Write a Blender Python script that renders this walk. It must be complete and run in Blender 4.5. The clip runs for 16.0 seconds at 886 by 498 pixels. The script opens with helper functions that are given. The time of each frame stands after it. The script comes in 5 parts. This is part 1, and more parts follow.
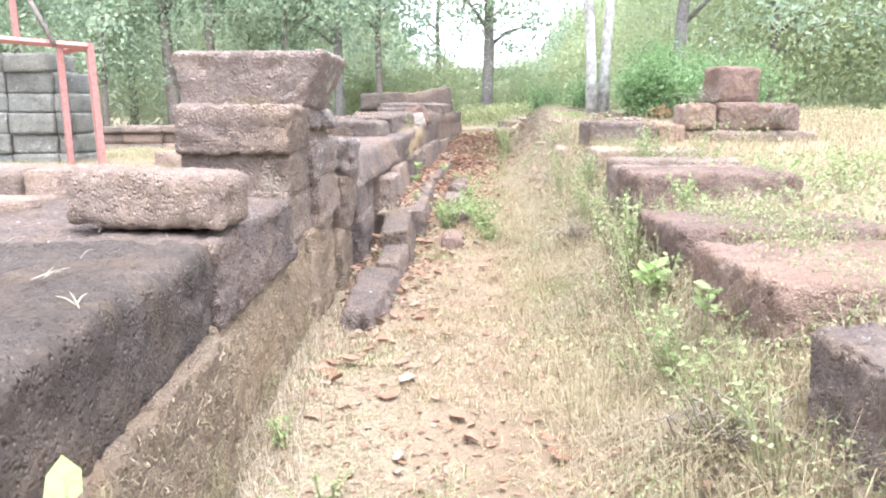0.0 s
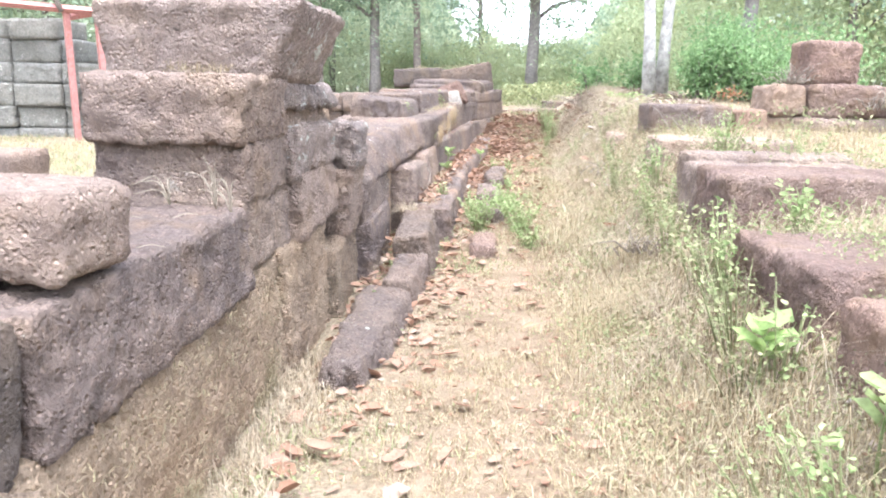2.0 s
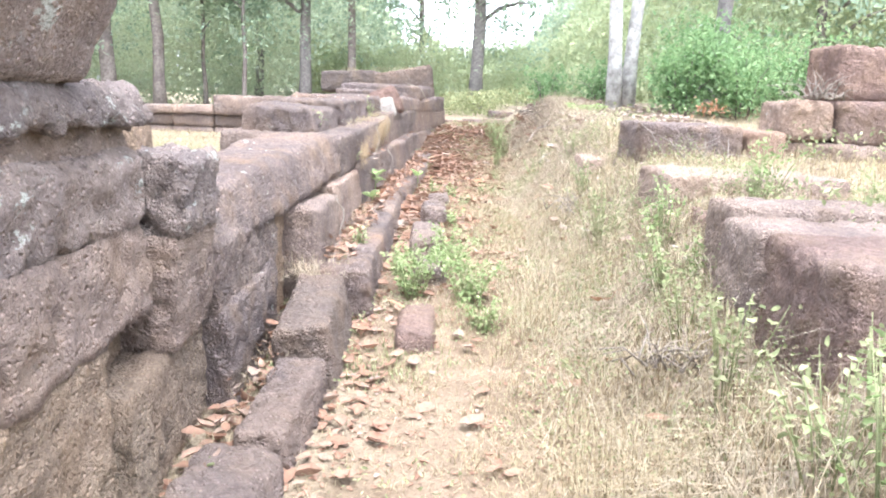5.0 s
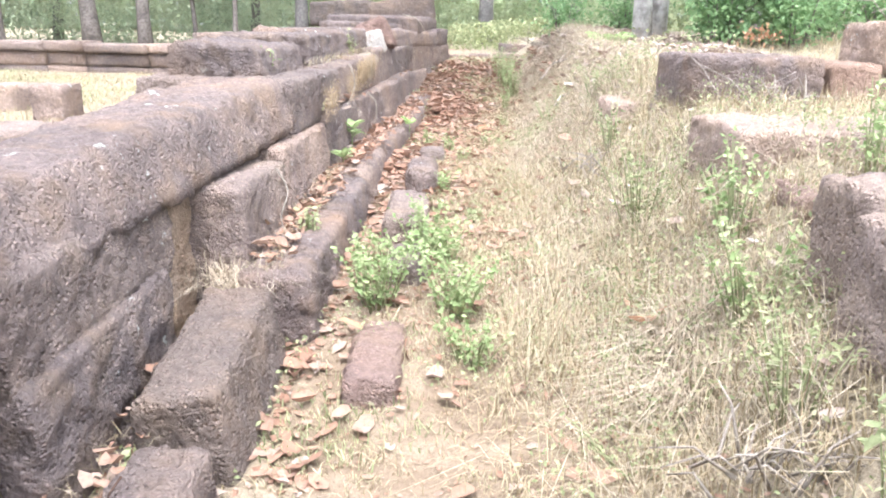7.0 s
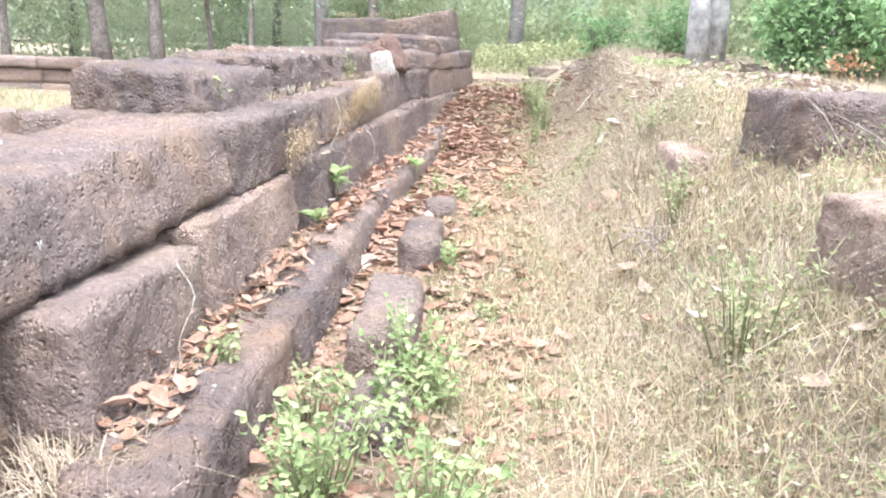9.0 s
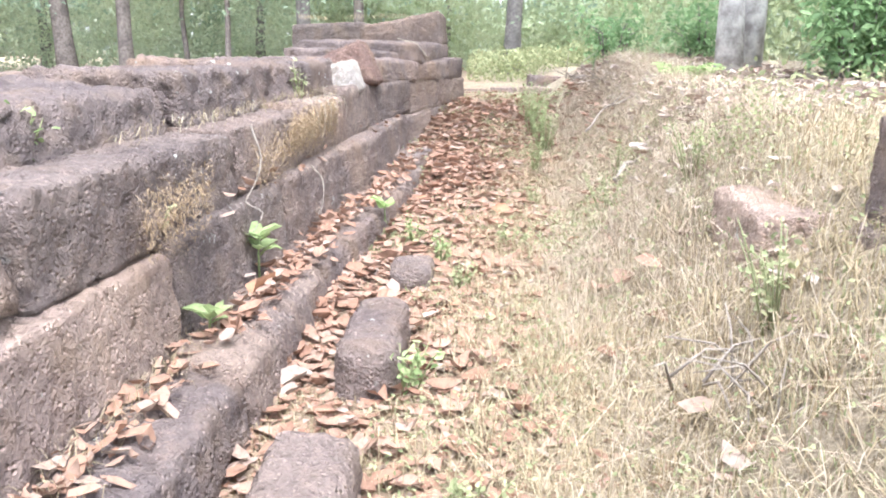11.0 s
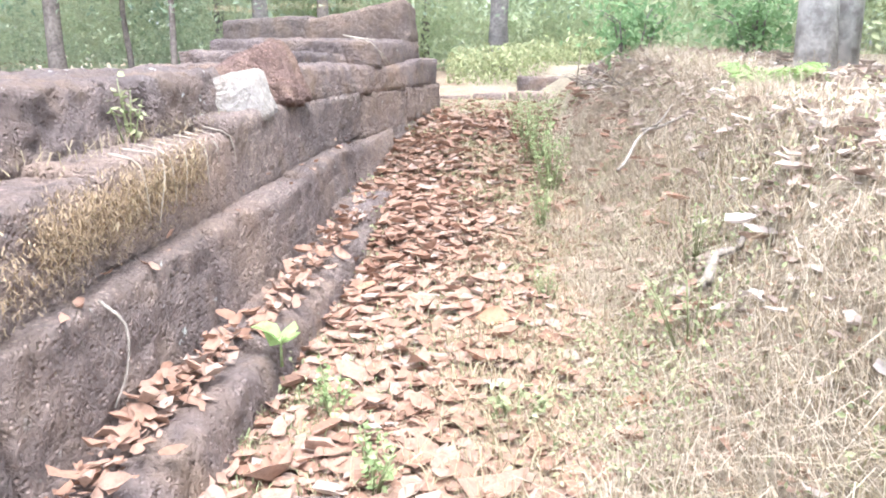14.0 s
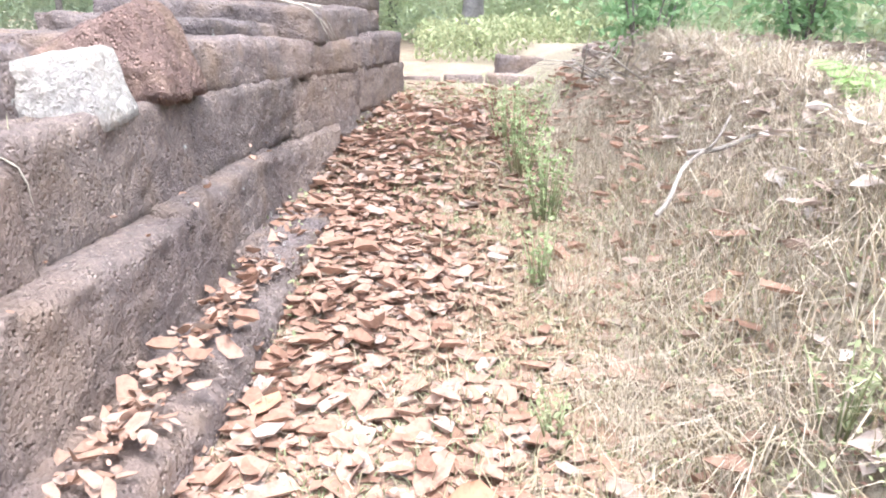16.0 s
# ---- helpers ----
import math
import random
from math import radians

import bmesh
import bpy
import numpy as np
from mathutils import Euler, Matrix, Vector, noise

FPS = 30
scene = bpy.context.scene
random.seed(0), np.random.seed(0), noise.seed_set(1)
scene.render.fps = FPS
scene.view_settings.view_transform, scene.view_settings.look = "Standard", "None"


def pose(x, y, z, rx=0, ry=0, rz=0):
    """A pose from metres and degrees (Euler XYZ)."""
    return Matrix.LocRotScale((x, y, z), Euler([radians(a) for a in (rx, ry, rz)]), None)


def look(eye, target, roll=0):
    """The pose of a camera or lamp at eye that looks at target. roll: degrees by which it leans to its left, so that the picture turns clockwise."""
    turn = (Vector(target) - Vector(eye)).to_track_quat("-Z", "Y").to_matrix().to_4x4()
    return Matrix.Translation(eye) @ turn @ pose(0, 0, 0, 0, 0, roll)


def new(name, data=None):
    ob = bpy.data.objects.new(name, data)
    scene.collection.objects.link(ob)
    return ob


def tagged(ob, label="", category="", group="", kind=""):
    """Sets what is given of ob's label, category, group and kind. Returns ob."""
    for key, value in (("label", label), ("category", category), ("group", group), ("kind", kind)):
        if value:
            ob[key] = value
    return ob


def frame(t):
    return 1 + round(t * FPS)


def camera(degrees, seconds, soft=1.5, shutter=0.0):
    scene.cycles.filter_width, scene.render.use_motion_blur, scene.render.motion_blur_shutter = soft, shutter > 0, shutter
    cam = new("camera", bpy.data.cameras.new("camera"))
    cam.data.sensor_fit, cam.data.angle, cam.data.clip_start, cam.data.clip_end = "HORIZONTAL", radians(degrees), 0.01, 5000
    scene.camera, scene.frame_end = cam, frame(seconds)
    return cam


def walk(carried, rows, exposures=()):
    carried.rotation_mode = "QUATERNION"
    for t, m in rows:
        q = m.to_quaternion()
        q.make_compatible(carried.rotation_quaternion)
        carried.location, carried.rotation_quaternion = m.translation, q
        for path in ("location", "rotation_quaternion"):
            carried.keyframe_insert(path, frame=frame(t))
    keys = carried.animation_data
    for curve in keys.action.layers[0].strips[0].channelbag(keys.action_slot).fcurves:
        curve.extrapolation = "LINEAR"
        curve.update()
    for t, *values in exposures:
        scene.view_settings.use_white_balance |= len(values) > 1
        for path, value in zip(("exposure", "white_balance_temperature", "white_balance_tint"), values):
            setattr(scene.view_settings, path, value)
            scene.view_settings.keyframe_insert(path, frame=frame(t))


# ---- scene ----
cam = camera(61.6, 16.0, soft=1.95)
METRES, EYE, TILT, LEAN, TURN = 12.0, 1.5, -10.5, 0.0, 0.0
ROWS = [
    (0.0, 0.0, 0.0, 0.0, 0.0, 0.0, -0.0),
    (0.5, -0.0008, 0.0343, 0.0044, 1.3, -2.33, -0.2),
    (1.0, -0.0006, 0.0579, 0.011, 0.88, -2.61, -0.17),
    (1.5, 0.0069, 0.0881, 0.0173, 1.15, -1.47, -0.9),
    (2.0, 0.0074, 0.1164, 0.021, 3.03, -1.66, -1.53),
    (2.5, 0.0038, 0.1447, 0.0288, 2.87, -2.52, -1.38),
    (3.0, 0.0038, 0.1752, 0.0341, 2.36, -1.6, -1.09),
    (3.5, 0.0058, 0.2039, 0.0417, 2.9, -0.88, -1.42),
    (4.0, 0.005, 0.2397, 0.0451, 2.76, -1.06, -1.97),
    (4.5, 0.005, 0.2648, 0.0517, 0.58, -1.27, -2.23),
    (5.0, 0.0104, 0.2955, 0.056, -1.51, -1.1, -2.08),
    (7.5, 0.0319, 0.4434, 0.081, -0.08, -6.49, -0.99),
    (8.0, 0.0339, 0.4728, 0.0892, -0.07, -6.27, -1.38),
    (8.5, 0.0379, 0.5073, 0.0926, -0.05, -5.72, -1.68),
    (9.0, 0.0401, 0.5376, 0.1001, 1.91, -4.53, -2.31),
    (9.5, 0.0396, 0.5686, 0.1073, 1.55, -3.41, -2.52),
    (12.0, 0.0536, 0.7316, 0.136, 3.1, -4.37, -0.03),
    (12.5, 0.0509, 0.7676, 0.1422, 4.95, -3.7, -0.95),
    (13.0, 0.0499, 0.7945, 0.1485, 4.11, -3.81, -0.84),
    (13.5, 0.0542, 0.8288, 0.156, 1.9, -4.49, -0.19),
    (14.0, 0.0555, 0.8536, 0.1626, 0.96, -4.23, -0.06),
    (14.5, 0.0551, 0.8864, 0.17, 0.6, -4.75, -0.97),
    (15.0, 0.055, 0.9144, 0.1723, 0.27, -5.08, -1.4),
    (15.5, 0.0563, 0.9454, 0.1832, -0.44, -6.44, -1.34),
    (16.0, 0.0578, 0.9754, 0.1881, -1.49, -6.38, -1.66),
]
walk(cam, [(t, pose(0, 0, EYE, TILT, LEAN, TURN) @ pose(METRES * x, METRES * y, METRES * z, 90 + pitch, roll, yaw)) for t, x, y, z, yaw, pitch, roll in ROWS], exposures=[(0.0, 2.78, 5900, 11), (4.5, 2.9, 5850, 12), (8.5, 2.9, 5850, 12), (9.5, 2.84, 5850, 12), (12.0, 2.9, 5800, 13), (16.0, 3.02, 5700, 13)])

# ---- world, sun and exposure ----
SUN_ELEV, SUN_TURN = 74.0, 165.0
world = bpy.data.worlds.new("sky")
scene.world = world
world.use_nodes = True
wn = world.node_tree
wn.nodes.clear()
sky = wn.nodes.new("ShaderNodeTexSky")
sky.sky_type = "NISHITA"
sky.sun_disc = False
sky.sun_elevation = radians(SUN_ELEV)
sky.sun_rotation = radians(SUN_TURN)
sky.air_density, sky.dust_density, sky.ozone_density = 1.0, 3.0, 1.0
milky = wn.nodes.new("ShaderNodeHueSaturation")
milky.inputs["Saturation"].default_value = 0.25
bg = wn.nodes.new("ShaderNodeBackground")
bg.inputs["Strength"].default_value = 0.15
wout = wn.nodes.new("ShaderNodeOutputWorld")
wn.links.new(sky.outputs[0], milky.inputs["Color"])
wn.links.new(milky.outputs[0], bg.inputs["Color"])
wn.links.new(bg.outputs[0], wout.inputs["Surface"])

sun_data = bpy.data.lights.new("sun", "SUN")
sun_data.energy, sun_data.angle, sun_data.color = 0.75, radians(30), (1.0, 0.95, 0.87)
sun = new("sun", sun_data)
se, sa = radians(SUN_ELEV), radians(SUN_TURN)
toward = Vector((math.sin(sa) * math.cos(se), math.cos(sa) * math.cos(se), math.sin(se)))
sun.matrix_world = look(toward * 50, (0, 0, 0))


# ---- materials ----
class Mat:
    """A small builder of node materials."""

    def __init__(self, name, rough=0.9):
        self.m = bpy.data.materials.new(name)
        self.m.use_nodes = True
        self.t = self.m.node_tree
        self.t.nodes.clear()
        self.out = self.t.nodes.new("ShaderNodeOutputMaterial")
        self.b = self.t.nodes.new("ShaderNodeBsdfPrincipled")
        self.b.inputs["Roughness"].default_value = rough
        self.b.inputs["Specular IOR Level"].default_value = 0.12
        self.link(self.b.outputs[0], self.out.inputs["Surface"])
        geo = self.t.nodes.new("ShaderNodeNewGeometry")
        self.pos, self.island = geo.outputs["Position"], geo.outputs["Random Per Island"]
        self.rand = self.t.nodes.new("ShaderNodeObjectInfo").outputs["Random"]

    def link(self, a, b):
        self.t.links.new(a, b)

    def noise(self, scale, detail=4.0, rough=0.6, shift=None):
        n = self.t.nodes.new("ShaderNodeTexNoise")
        n.inputs["Scale"].default_value = scale
        n.inputs["Detail"].default_value = detail
        n.inputs["Roughness"].default_value = rough
        src = self.pos
        if shift is not None:
            add = self.t.nodes.new("ShaderNodeVectorMath")
            add.inputs[1].default_value = shift
            self.link(src, add.inputs[0])
            src = add.outputs[0]
        self.link(src, n.inputs["Vector"])
        return n.outputs["Fac"]

    def voronoi(self, scale):
        n = self.t.nodes.new("ShaderNodeTexVoronoi")
        n.inputs["Scale"].default_value = scale
        self.link(self.pos, n.inputs["Vector"])
        return n.outputs["Distance"]

    def ramp(self, fac, stops):
        r = self.t.nodes.new("ShaderNodeValToRGB")
        els = r.color_ramp.elements
        while len(els) < len(stops):
            els.new(0.5)
        for e, (p, c) in zip(els, stops):
            e.position = p
            e.color = (*c, 1) if len(c) == 3 else c
        self.link(fac, r.inputs[0])
        return r.outputs[0]

    def mix(self, fac, a, b, mode="MIX"):
        n = self.t.nodes.new("ShaderNodeMix")
        n.data_type, n.blend_type = "RGBA", mode
        for sock, v in ((n.inputs[0], fac), (n.inputs[6], a), (n.inputs[7], b)):
            if isinstance(v, (int, float)):
                sock.default_value = v
            elif isinstance(v, tuple):
                sock.default_value = (*v, 1)
            else:
                self.link(v, sock)
        return n.outputs[2]

    def math(self, op, a, b=0.0):
        n = self.t.nodes.new("ShaderNodeMath")
        n.operation = op
        for sock, v in ((n.inputs[0], a), (n.inputs[1], b)):
            if isinstance(v, (int, float)):
                sock.default_value = v
            else:
                self.link(v, sock)
        return n.outputs[0]

    def mask(self, fac, lo, hi):
        return self.ramp(fac, [(lo, (0, 0, 0)), (hi, (1, 1, 1))])

    def base(self, col):
        self.link(col, self.b.inputs["Base Color"])

    def bump(self, height, strength=0.5, dist=0.02):
        n = self.t.nodes.new("ShaderNodeBump")
        n.inputs["Strength"].default_value = strength
        n.inputs["Distance"].default_value = dist
        self.link(height, n.inputs["Height"])
        self.link(n.outputs[0], self.b.inputs["Normal"])

    def thin(self, col, amount):
        """Lets light through, as a leaf does."""
        tr = self.t.nodes.new("ShaderNodeBsdfTranslucent")
        self.link(col, tr.inputs["Color"])
        mx = self.t.nodes.new("ShaderNodeMixShader")
        mx.inputs[0].default_value = amount
        self.link(self.b.outputs[0], mx.inputs[1])
        self.link(tr.outputs[0], mx.inputs[2])
        self.link(mx.outputs[0], self.out.inputs["Surface"])


def laterite(name, dark, mid, warm, lichen=0.0, pits=1.0, soil=1.0):
    k = Mat(name, 0.95)
    big = k.noise(1.7, 5, 0.6)
    fine = k.noise(26, 6, 0.7)
    grit = k.noise(95, 3, 0.7)
    hole = k.voronoi(42)
    col = k.ramp(big, [(0.3, dark), (0.5, mid), (0.68, warm)])
    shade = k.ramp(fine, [(0.36, (0.74, 0.72, 0.71)), (0.5, (1, 1, 1)), (0.66, (1.38, 1.34, 1.28))])
    col = k.mix(0.85, col, shade, "MULTIPLY")
    speck = k.ramp(grit, [(0.35, (0.78, 0.77, 0.76)), (0.55, (1, 1, 1)), (0.7, (1.3, 1.27, 1.22))])
    col = k.mix(0.45, col, speck, "MULTIPLY")
    col = k.mix(k.math("MULTIPLY", k.mask(hole, 0.3, 0.06), 0.34 * pits), col, tuple(c * 0.45 for c in dark))
    streak = k.mask(k.noise(5.0, 3, 0.5, (7, 3, 1)), 0.5, 0.72)
    col = k.mix(k.math("MULTIPLY", streak, 0.4 * soil), col, (0.33, 0.235, 0.15))
    earth = k.mask(k.noise(0.9, 4, 0.6, (4, 1, 6)), 0.5, 0.68)
    col = k.mix(k.math("MULTIPLY", earth, 0.4 * soil), col, (0.35, 0.24, 0.16))
    tint = k.ramp(k.rand, [(0.0, (0.86, 0.86, 0.87)), (0.5, (1.0, 0.98, 0.97)), (1.0, (1.13, 1.08, 1.04))])
    col = k.mix(1.0, col, tint, "MULTIPLY")
    if lichen > 0:
        spots = k.mask(k.noise(11, 5, 0.7, (3, 9, 2)), 0.66 - 0.1 * lichen, 0.70 - 0.1 * lichen)
        zone = k.mask(k.noise(1.3, 2, 0.5, (1, 4, 8)), 0.5, 0.6)
        col = k.mix(k.math("MULTIPLY", spots, zone), col, (0.62, 0.62, 0.56))
    k.base(col)
    h = k.math("ADD", k.math("ADD", k.math("MULTIPLY", fine, 1.0), k.math("MULTIPLY", k.noise(9, 5, 0.65, (2, 5, 7)), 1.6)), k.math("MULTIPLY", k.mask(hole, 0.05, 0.35), 0.5 * pits))
    h = k.math("ADD", h, k.math("MULTIPLY", grit, 0.35))
    k.bump(h, 1.0, 0.06)
    return k.m


def plant(name, stops, through_light=0.3, rough=0.75, patch=None):
    k = Mat(name, rough)
    col = k.ramp(k.island, stops)
    if patch:
        col = k.mix(k.math("MULTIPLY", k.mask(k.noise(0.5, 2), 0.42, 0.62), 0.7), col, patch)
    spots = k.ramp(k.noise(34, 4, 0.7), [(0.34, (0.68, 0.66, 0.64)), (0.52, (1, 1, 1)), (0.7, (1.16, 1.14, 1.1))])
    col = k.mix(0.8, col, spots, "MULTIPLY")
    k.base(col)
    k.thin(col, through_light)
    return k.m


def bark(name, a, b, scale):
    k = Mat(name, 0.9)
    col = k.ramp(k.noise(scale, 5, 0.65), [(0.36, a), (0.6, b)])
    col = k.mix(k.math("MULTIPLY", k.mask(k.noise(3.0, 3), 0.5, 0.65), 0.5), col, tuple(0.6 * c for c in a))
    k.base(col)
    k.bump(k.noise(scale * 2, 6, 0.7), 0.7, 0.03)
    return k.m


M_WALL = laterite("laterite_weathered", (0.305, 0.242, 0.218), (0.433, 0.34, 0.294), (0.546, 0.428, 0.348), 0.15, 1.0, 0.8)
M_TAN = laterite("laterite_earth_stained", (0.3, 0.235, 0.185), (0.43, 0.335, 0.255), (0.53, 0.42, 0.31), 0.0)
M_DARK = laterite("laterite_dark", (0.192, 0.159, 0.151), (0.268, 0.22, 0.205), (0.344, 0.275, 0.243), 0.3)
M_RED = laterite("laterite_reddish", (0.251, 0.177, 0.153), (0.337, 0.243, 0.208), (0.415, 0.318, 0.27), 0.0, 0.8)
M_LICHEN = laterite("laterite_with_lichen", (0.3, 0.255, 0.243), (0.42, 0.348, 0.322), (0.54, 0.44, 0.38), 0.7, 1.1, 0.5)
M_PALE = laterite("pale_sandstone", (0.29, 0.27, 0.25), (0.38, 0.36, 0.34), (0.45, 0.43, 0.4), 0.0, 0.25)
M_MID = laterite("laterite_brown", (0.198, 0.161, 0.151), (0.296, 0.241, 0.216), (0.379, 0.307, 0.265), 0.1, 1.0, 0.6)
M_CRUMB = laterite("laterite_crumbling", (0.2, 0.135, 0.115), (0.29, 0.195, 0.165), (0.38, 0.265, 0.215), 0.0, 1.3)
M_NEAR = laterite("laterite_blackened", (0.149, 0.127, 0.117), (0.22, 0.185, 0.167), (0.292, 0.24, 0.209), 0.0, 1.2, 0.6)
M_EARTH = laterite("earth_filling", (0.26, 0.19, 0.14), (0.36, 0.27, 0.2), (0.45, 0.34, 0.25), 0.0, 0.5)
M_GREY = laterite("grey_lichened_stone", (0.19, 0.195, 0.185), (0.29, 0.295, 0.28), (0.39, 0.39, 0.37), 0.5, 0.7, 0.1)


def ground_material():
    k = Mat("sandy_ground", 0.97)
    big, mid, fine = k.noise(0.55, 4, 0.6), k.noise(3.2, 5, 0.65), k.noise(40, 5, 0.7)
    sand = k.ramp(mid, [(0.32, (0.155, 0.114, 0.077)), (0.5, (0.215, 0.162, 0.113)), (0.7, (0.275, 0.216, 0.156))])
    straw = k.ramp(fine, [(0.35, (0.17, 0.14, 0.1)), (0.6, (0.29, 0.245, 0.175))])
    sep = k.t.nodes.new("ShaderNodeSeparateXYZ")
    k.link(k.pos, sep.inputs[0])
    side = k.math("ABSOLUTE", k.math("SUBTRACT", sep.outputs[0], 0.3))
    edge = k.math("ADD", side, k.math("MULTIPLY", k.math("SUBTRACT", big, 0.5), 1.4))
    verge = k.mask(edge, 0.3, 0.85)
    back = k.mask(k.math("MULTIPLY", sep.outputs[1], 0.04), 0.82, 0.86)
    ahead = k.mask(k.math("MULTIPLY", sep.outputs[1], 0.03), 0.74, 0.8)
    clear = k.mask(k.math("MULTIPLY", k.math("ABSOLUTE", k.math("SUBTRACT", sep.outputs[0], 3.0)), 0.1), 0.45, 0.35)
    back = k.math("MULTIPLY", back, clear)
    cover = k.math("MULTIPLY", verge, k.math("SUBTRACT", 1.0, k.math("MULTIPLY", back, k.math("SUBTRACT", 1.0, ahead))))
    col = k.mix(k.math("MULTIPLY", cover, 0.85), sand, straw)
    speck = k.ramp(fine, [(0.3, (0.62, 0.6, 0.58)), (0.5, (1, 1, 1)), (0.75, (1.15, 1.13, 1.1))])
    col = k.mix(0.8, col, speck, "MULTIPLY")
    k.base(col)
    k.bump(k.math("ADD", fine, mid), 0.8, 0.03)
    return k.m


M_GROUND = ground_material()
M_STRAW = plant("dry_grass", [(0.0, (0.205, 0.156, 0.0938)), (0.3, (0.321, 0.256, 0.163)), (0.65, (0.4, 0.337, 0.226)), (0.9, (0.456, 0.408, 0.3)), (1.0, (0.288, 0.275, 0.154))], 0.25, 0.8, (0.349, 0.285, 0.176))
M_STALK = plant("pale_dead_stems", [(0.0, (0.3, 0.25, 0.19)), (1.0, (0.42, 0.37, 0.31))], 0.1)
M_HERB = plant("herb_leaf", [(0.0, (0.19, 0.26, 0.11)), (0.5, (0.285, 0.36, 0.165)), (1.0, (0.39, 0.44, 0.23))], 0.4)
M_HERB2 = plant("weed_leaf", [(0.0, (0.22, 0.25, 0.13)), (0.6, (0.32, 0.345, 0.185)), (1.0, (0.42, 0.42, 0.25))], 0.4)
M_SPROUT = plant("bright_young_leaf", [(0.0, (0.25, 0.37, 0.13)), (1.0, (0.36, 0.46, 0.2))], 0.45, 0.6)
M_LITTER = plant("dead_leaf", [(0.0, (0.22, 0.128, 0.088)), (0.2, (0.27, 0.162, 0.113)), (0.5, (0.295, 0.186, 0.135)), (0.8, (0.3, 0.203, 0.153)), (0.93, (0.315, 0.238, 0.19)), (1.0, (0.33, 0.27, 0.228))], 0.2, 0.9)
M_GREYLEAF = plant("bleached_dead_leaf", [(0.0, (0.252, 0.18, 0.14)), (0.4, (0.342, 0.27, 0.225)), (0.8, (0.414, 0.351, 0.306)), (1.0, (0.468, 0.414, 0.378))], 0.2, 0.9)
M_BANK = plant("bleached_straw", [(0.0, (0.279, 0.216, 0.149)), (0.5, (0.397, 0.326, 0.243)), (1.0, (0.497, 0.436, 0.341))], 0.25)
M_ORANGE = plant("orange_dead_leaf", [(0.0, (0.36, 0.19, 0.11)), (1.0, (0.48, 0.28, 0.18))], 0.3)
# distant haze is painted into the woods, scrub and crown leaf colours
M_WOODS = plant("hazed_woodland_leaf", [(0.0, (0.34, 0.41, 0.3)), (0.5, (0.43, 0.5, 0.36)), (1.0, (0.53, 0.58, 0.42))], 0.6, 0.8, (0.53, 0.56, 0.38))
M_SCRUB = plant("hazed_yellow_green_scrub_leaf", [(0.0, (0.37, 0.42, 0.26)), (0.5, (0.46, 0.5, 0.31)), (1.0, (0.55, 0.58, 0.38))], 0.6, 0.8, (0.4, 0.47, 0.3))
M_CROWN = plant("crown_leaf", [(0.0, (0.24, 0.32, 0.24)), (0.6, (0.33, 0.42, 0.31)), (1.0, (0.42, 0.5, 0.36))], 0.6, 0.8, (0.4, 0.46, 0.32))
M_BUSH = plant("bush_leaf", [(0.0, (0.17, 0.27, 0.13)), (0.6, (0.25, 0.37, 0.18)), (1.0, (0.34, 0.46, 0.24))], 0.55)
M_BARK = bark("grey_brown_bark", (0.13, 0.11, 0.1), (0.26, 0.225, 0.2), 14)
M_BARKW = bark("pale_flaking_bark", (0.272, 0.256, 0.24), (0.528, 0.512, 0.48), 9)
M_BARKD = bark("dark_bark", (0.16, 0.145, 0.14), (0.28, 0.255, 0.24), 16)
M_TWIG = bark("bleached_wood", (0.2, 0.17, 0.14), (0.38, 0.33, 0.28), 20)


def steel_paint():
    k = Mat("red_oxide_paint", 0.6)
    col = k.ramp(k.noise(18, 5, 0.7), [(0.35, (0.31, 0.14, 0.13)), (0.6, (0.4, 0.2, 0.18))])
    k.base(k.mix(k.math("MULTIPLY", k.mask(k.noise(6, 4), 0.55, 0.68), 0.6), col, (0.25, 0.12, 0.08)))
    k.bump(k.noise(60, 3), 0.3, 0.005)
    return k.m


M_STEEL = steel_paint()

# ---- numeric helpers ----
rng = np.random.default_rng(7)


def lattice(ix, iy, iz, seed):
    h = (ix * 374761393 + iy * 668265263 + iz * 2147483647 + seed * 974634541) & 0xFFFFFFFF
    h = ((h ^ (h >> 13)) * 1274126177) & 0xFFFFFFFF
    return ((h ^ (h >> 16)) & 0xFFFF) / 65535.0


def vnoise(p, scale, seed=0):
    """Value noise of the points p (n x 3), from -1 to 1."""
    q = np.asarray(p, float) * scale + 1000.0
    i = np.floor(q).astype(np.int64)
    f = q - i
    f = f * f * (3 - 2 * f)
    total = 0
    for a in (0, 1):
        for b in (0, 1):
            for c in (0, 1):
                w = (f[:, 0] if a else 1 - f[:, 0]) * (f[:, 1] if b else 1 - f[:, 1]) * (f[:, 2] if c else 1 - f[:, 2])
                total = total + w * lattice(i[:, 0] + a, i[:, 1] + b, i[:, 2] + c, seed)
    return total * 2 - 1


def fbm(p, scale, octaves=3, seed=0):
    out, amp = 0, 1.0
    for o in range(octaves):
        out = out + amp * vnoise(p, scale * 2 ** o, seed + o)
        amp *= 0.5
    return out


def step(a, b, x):
    t = np.clip((np.asarray(x, float) - a) / (b - a), 0, 1)
    return t * t * (3 - 2 * t)


def mesh(name, verts, faces, mat, smooth=True):
    me = bpy.data.meshes.new(name)
    me.from_pydata([tuple(v) for v in np.asarray(verts, float)], [], faces)
    me.materials.append(mat)
    if smooth:
        me.polygons.foreach_set("use_smooth", [True] * len(me.polygons))
    return me


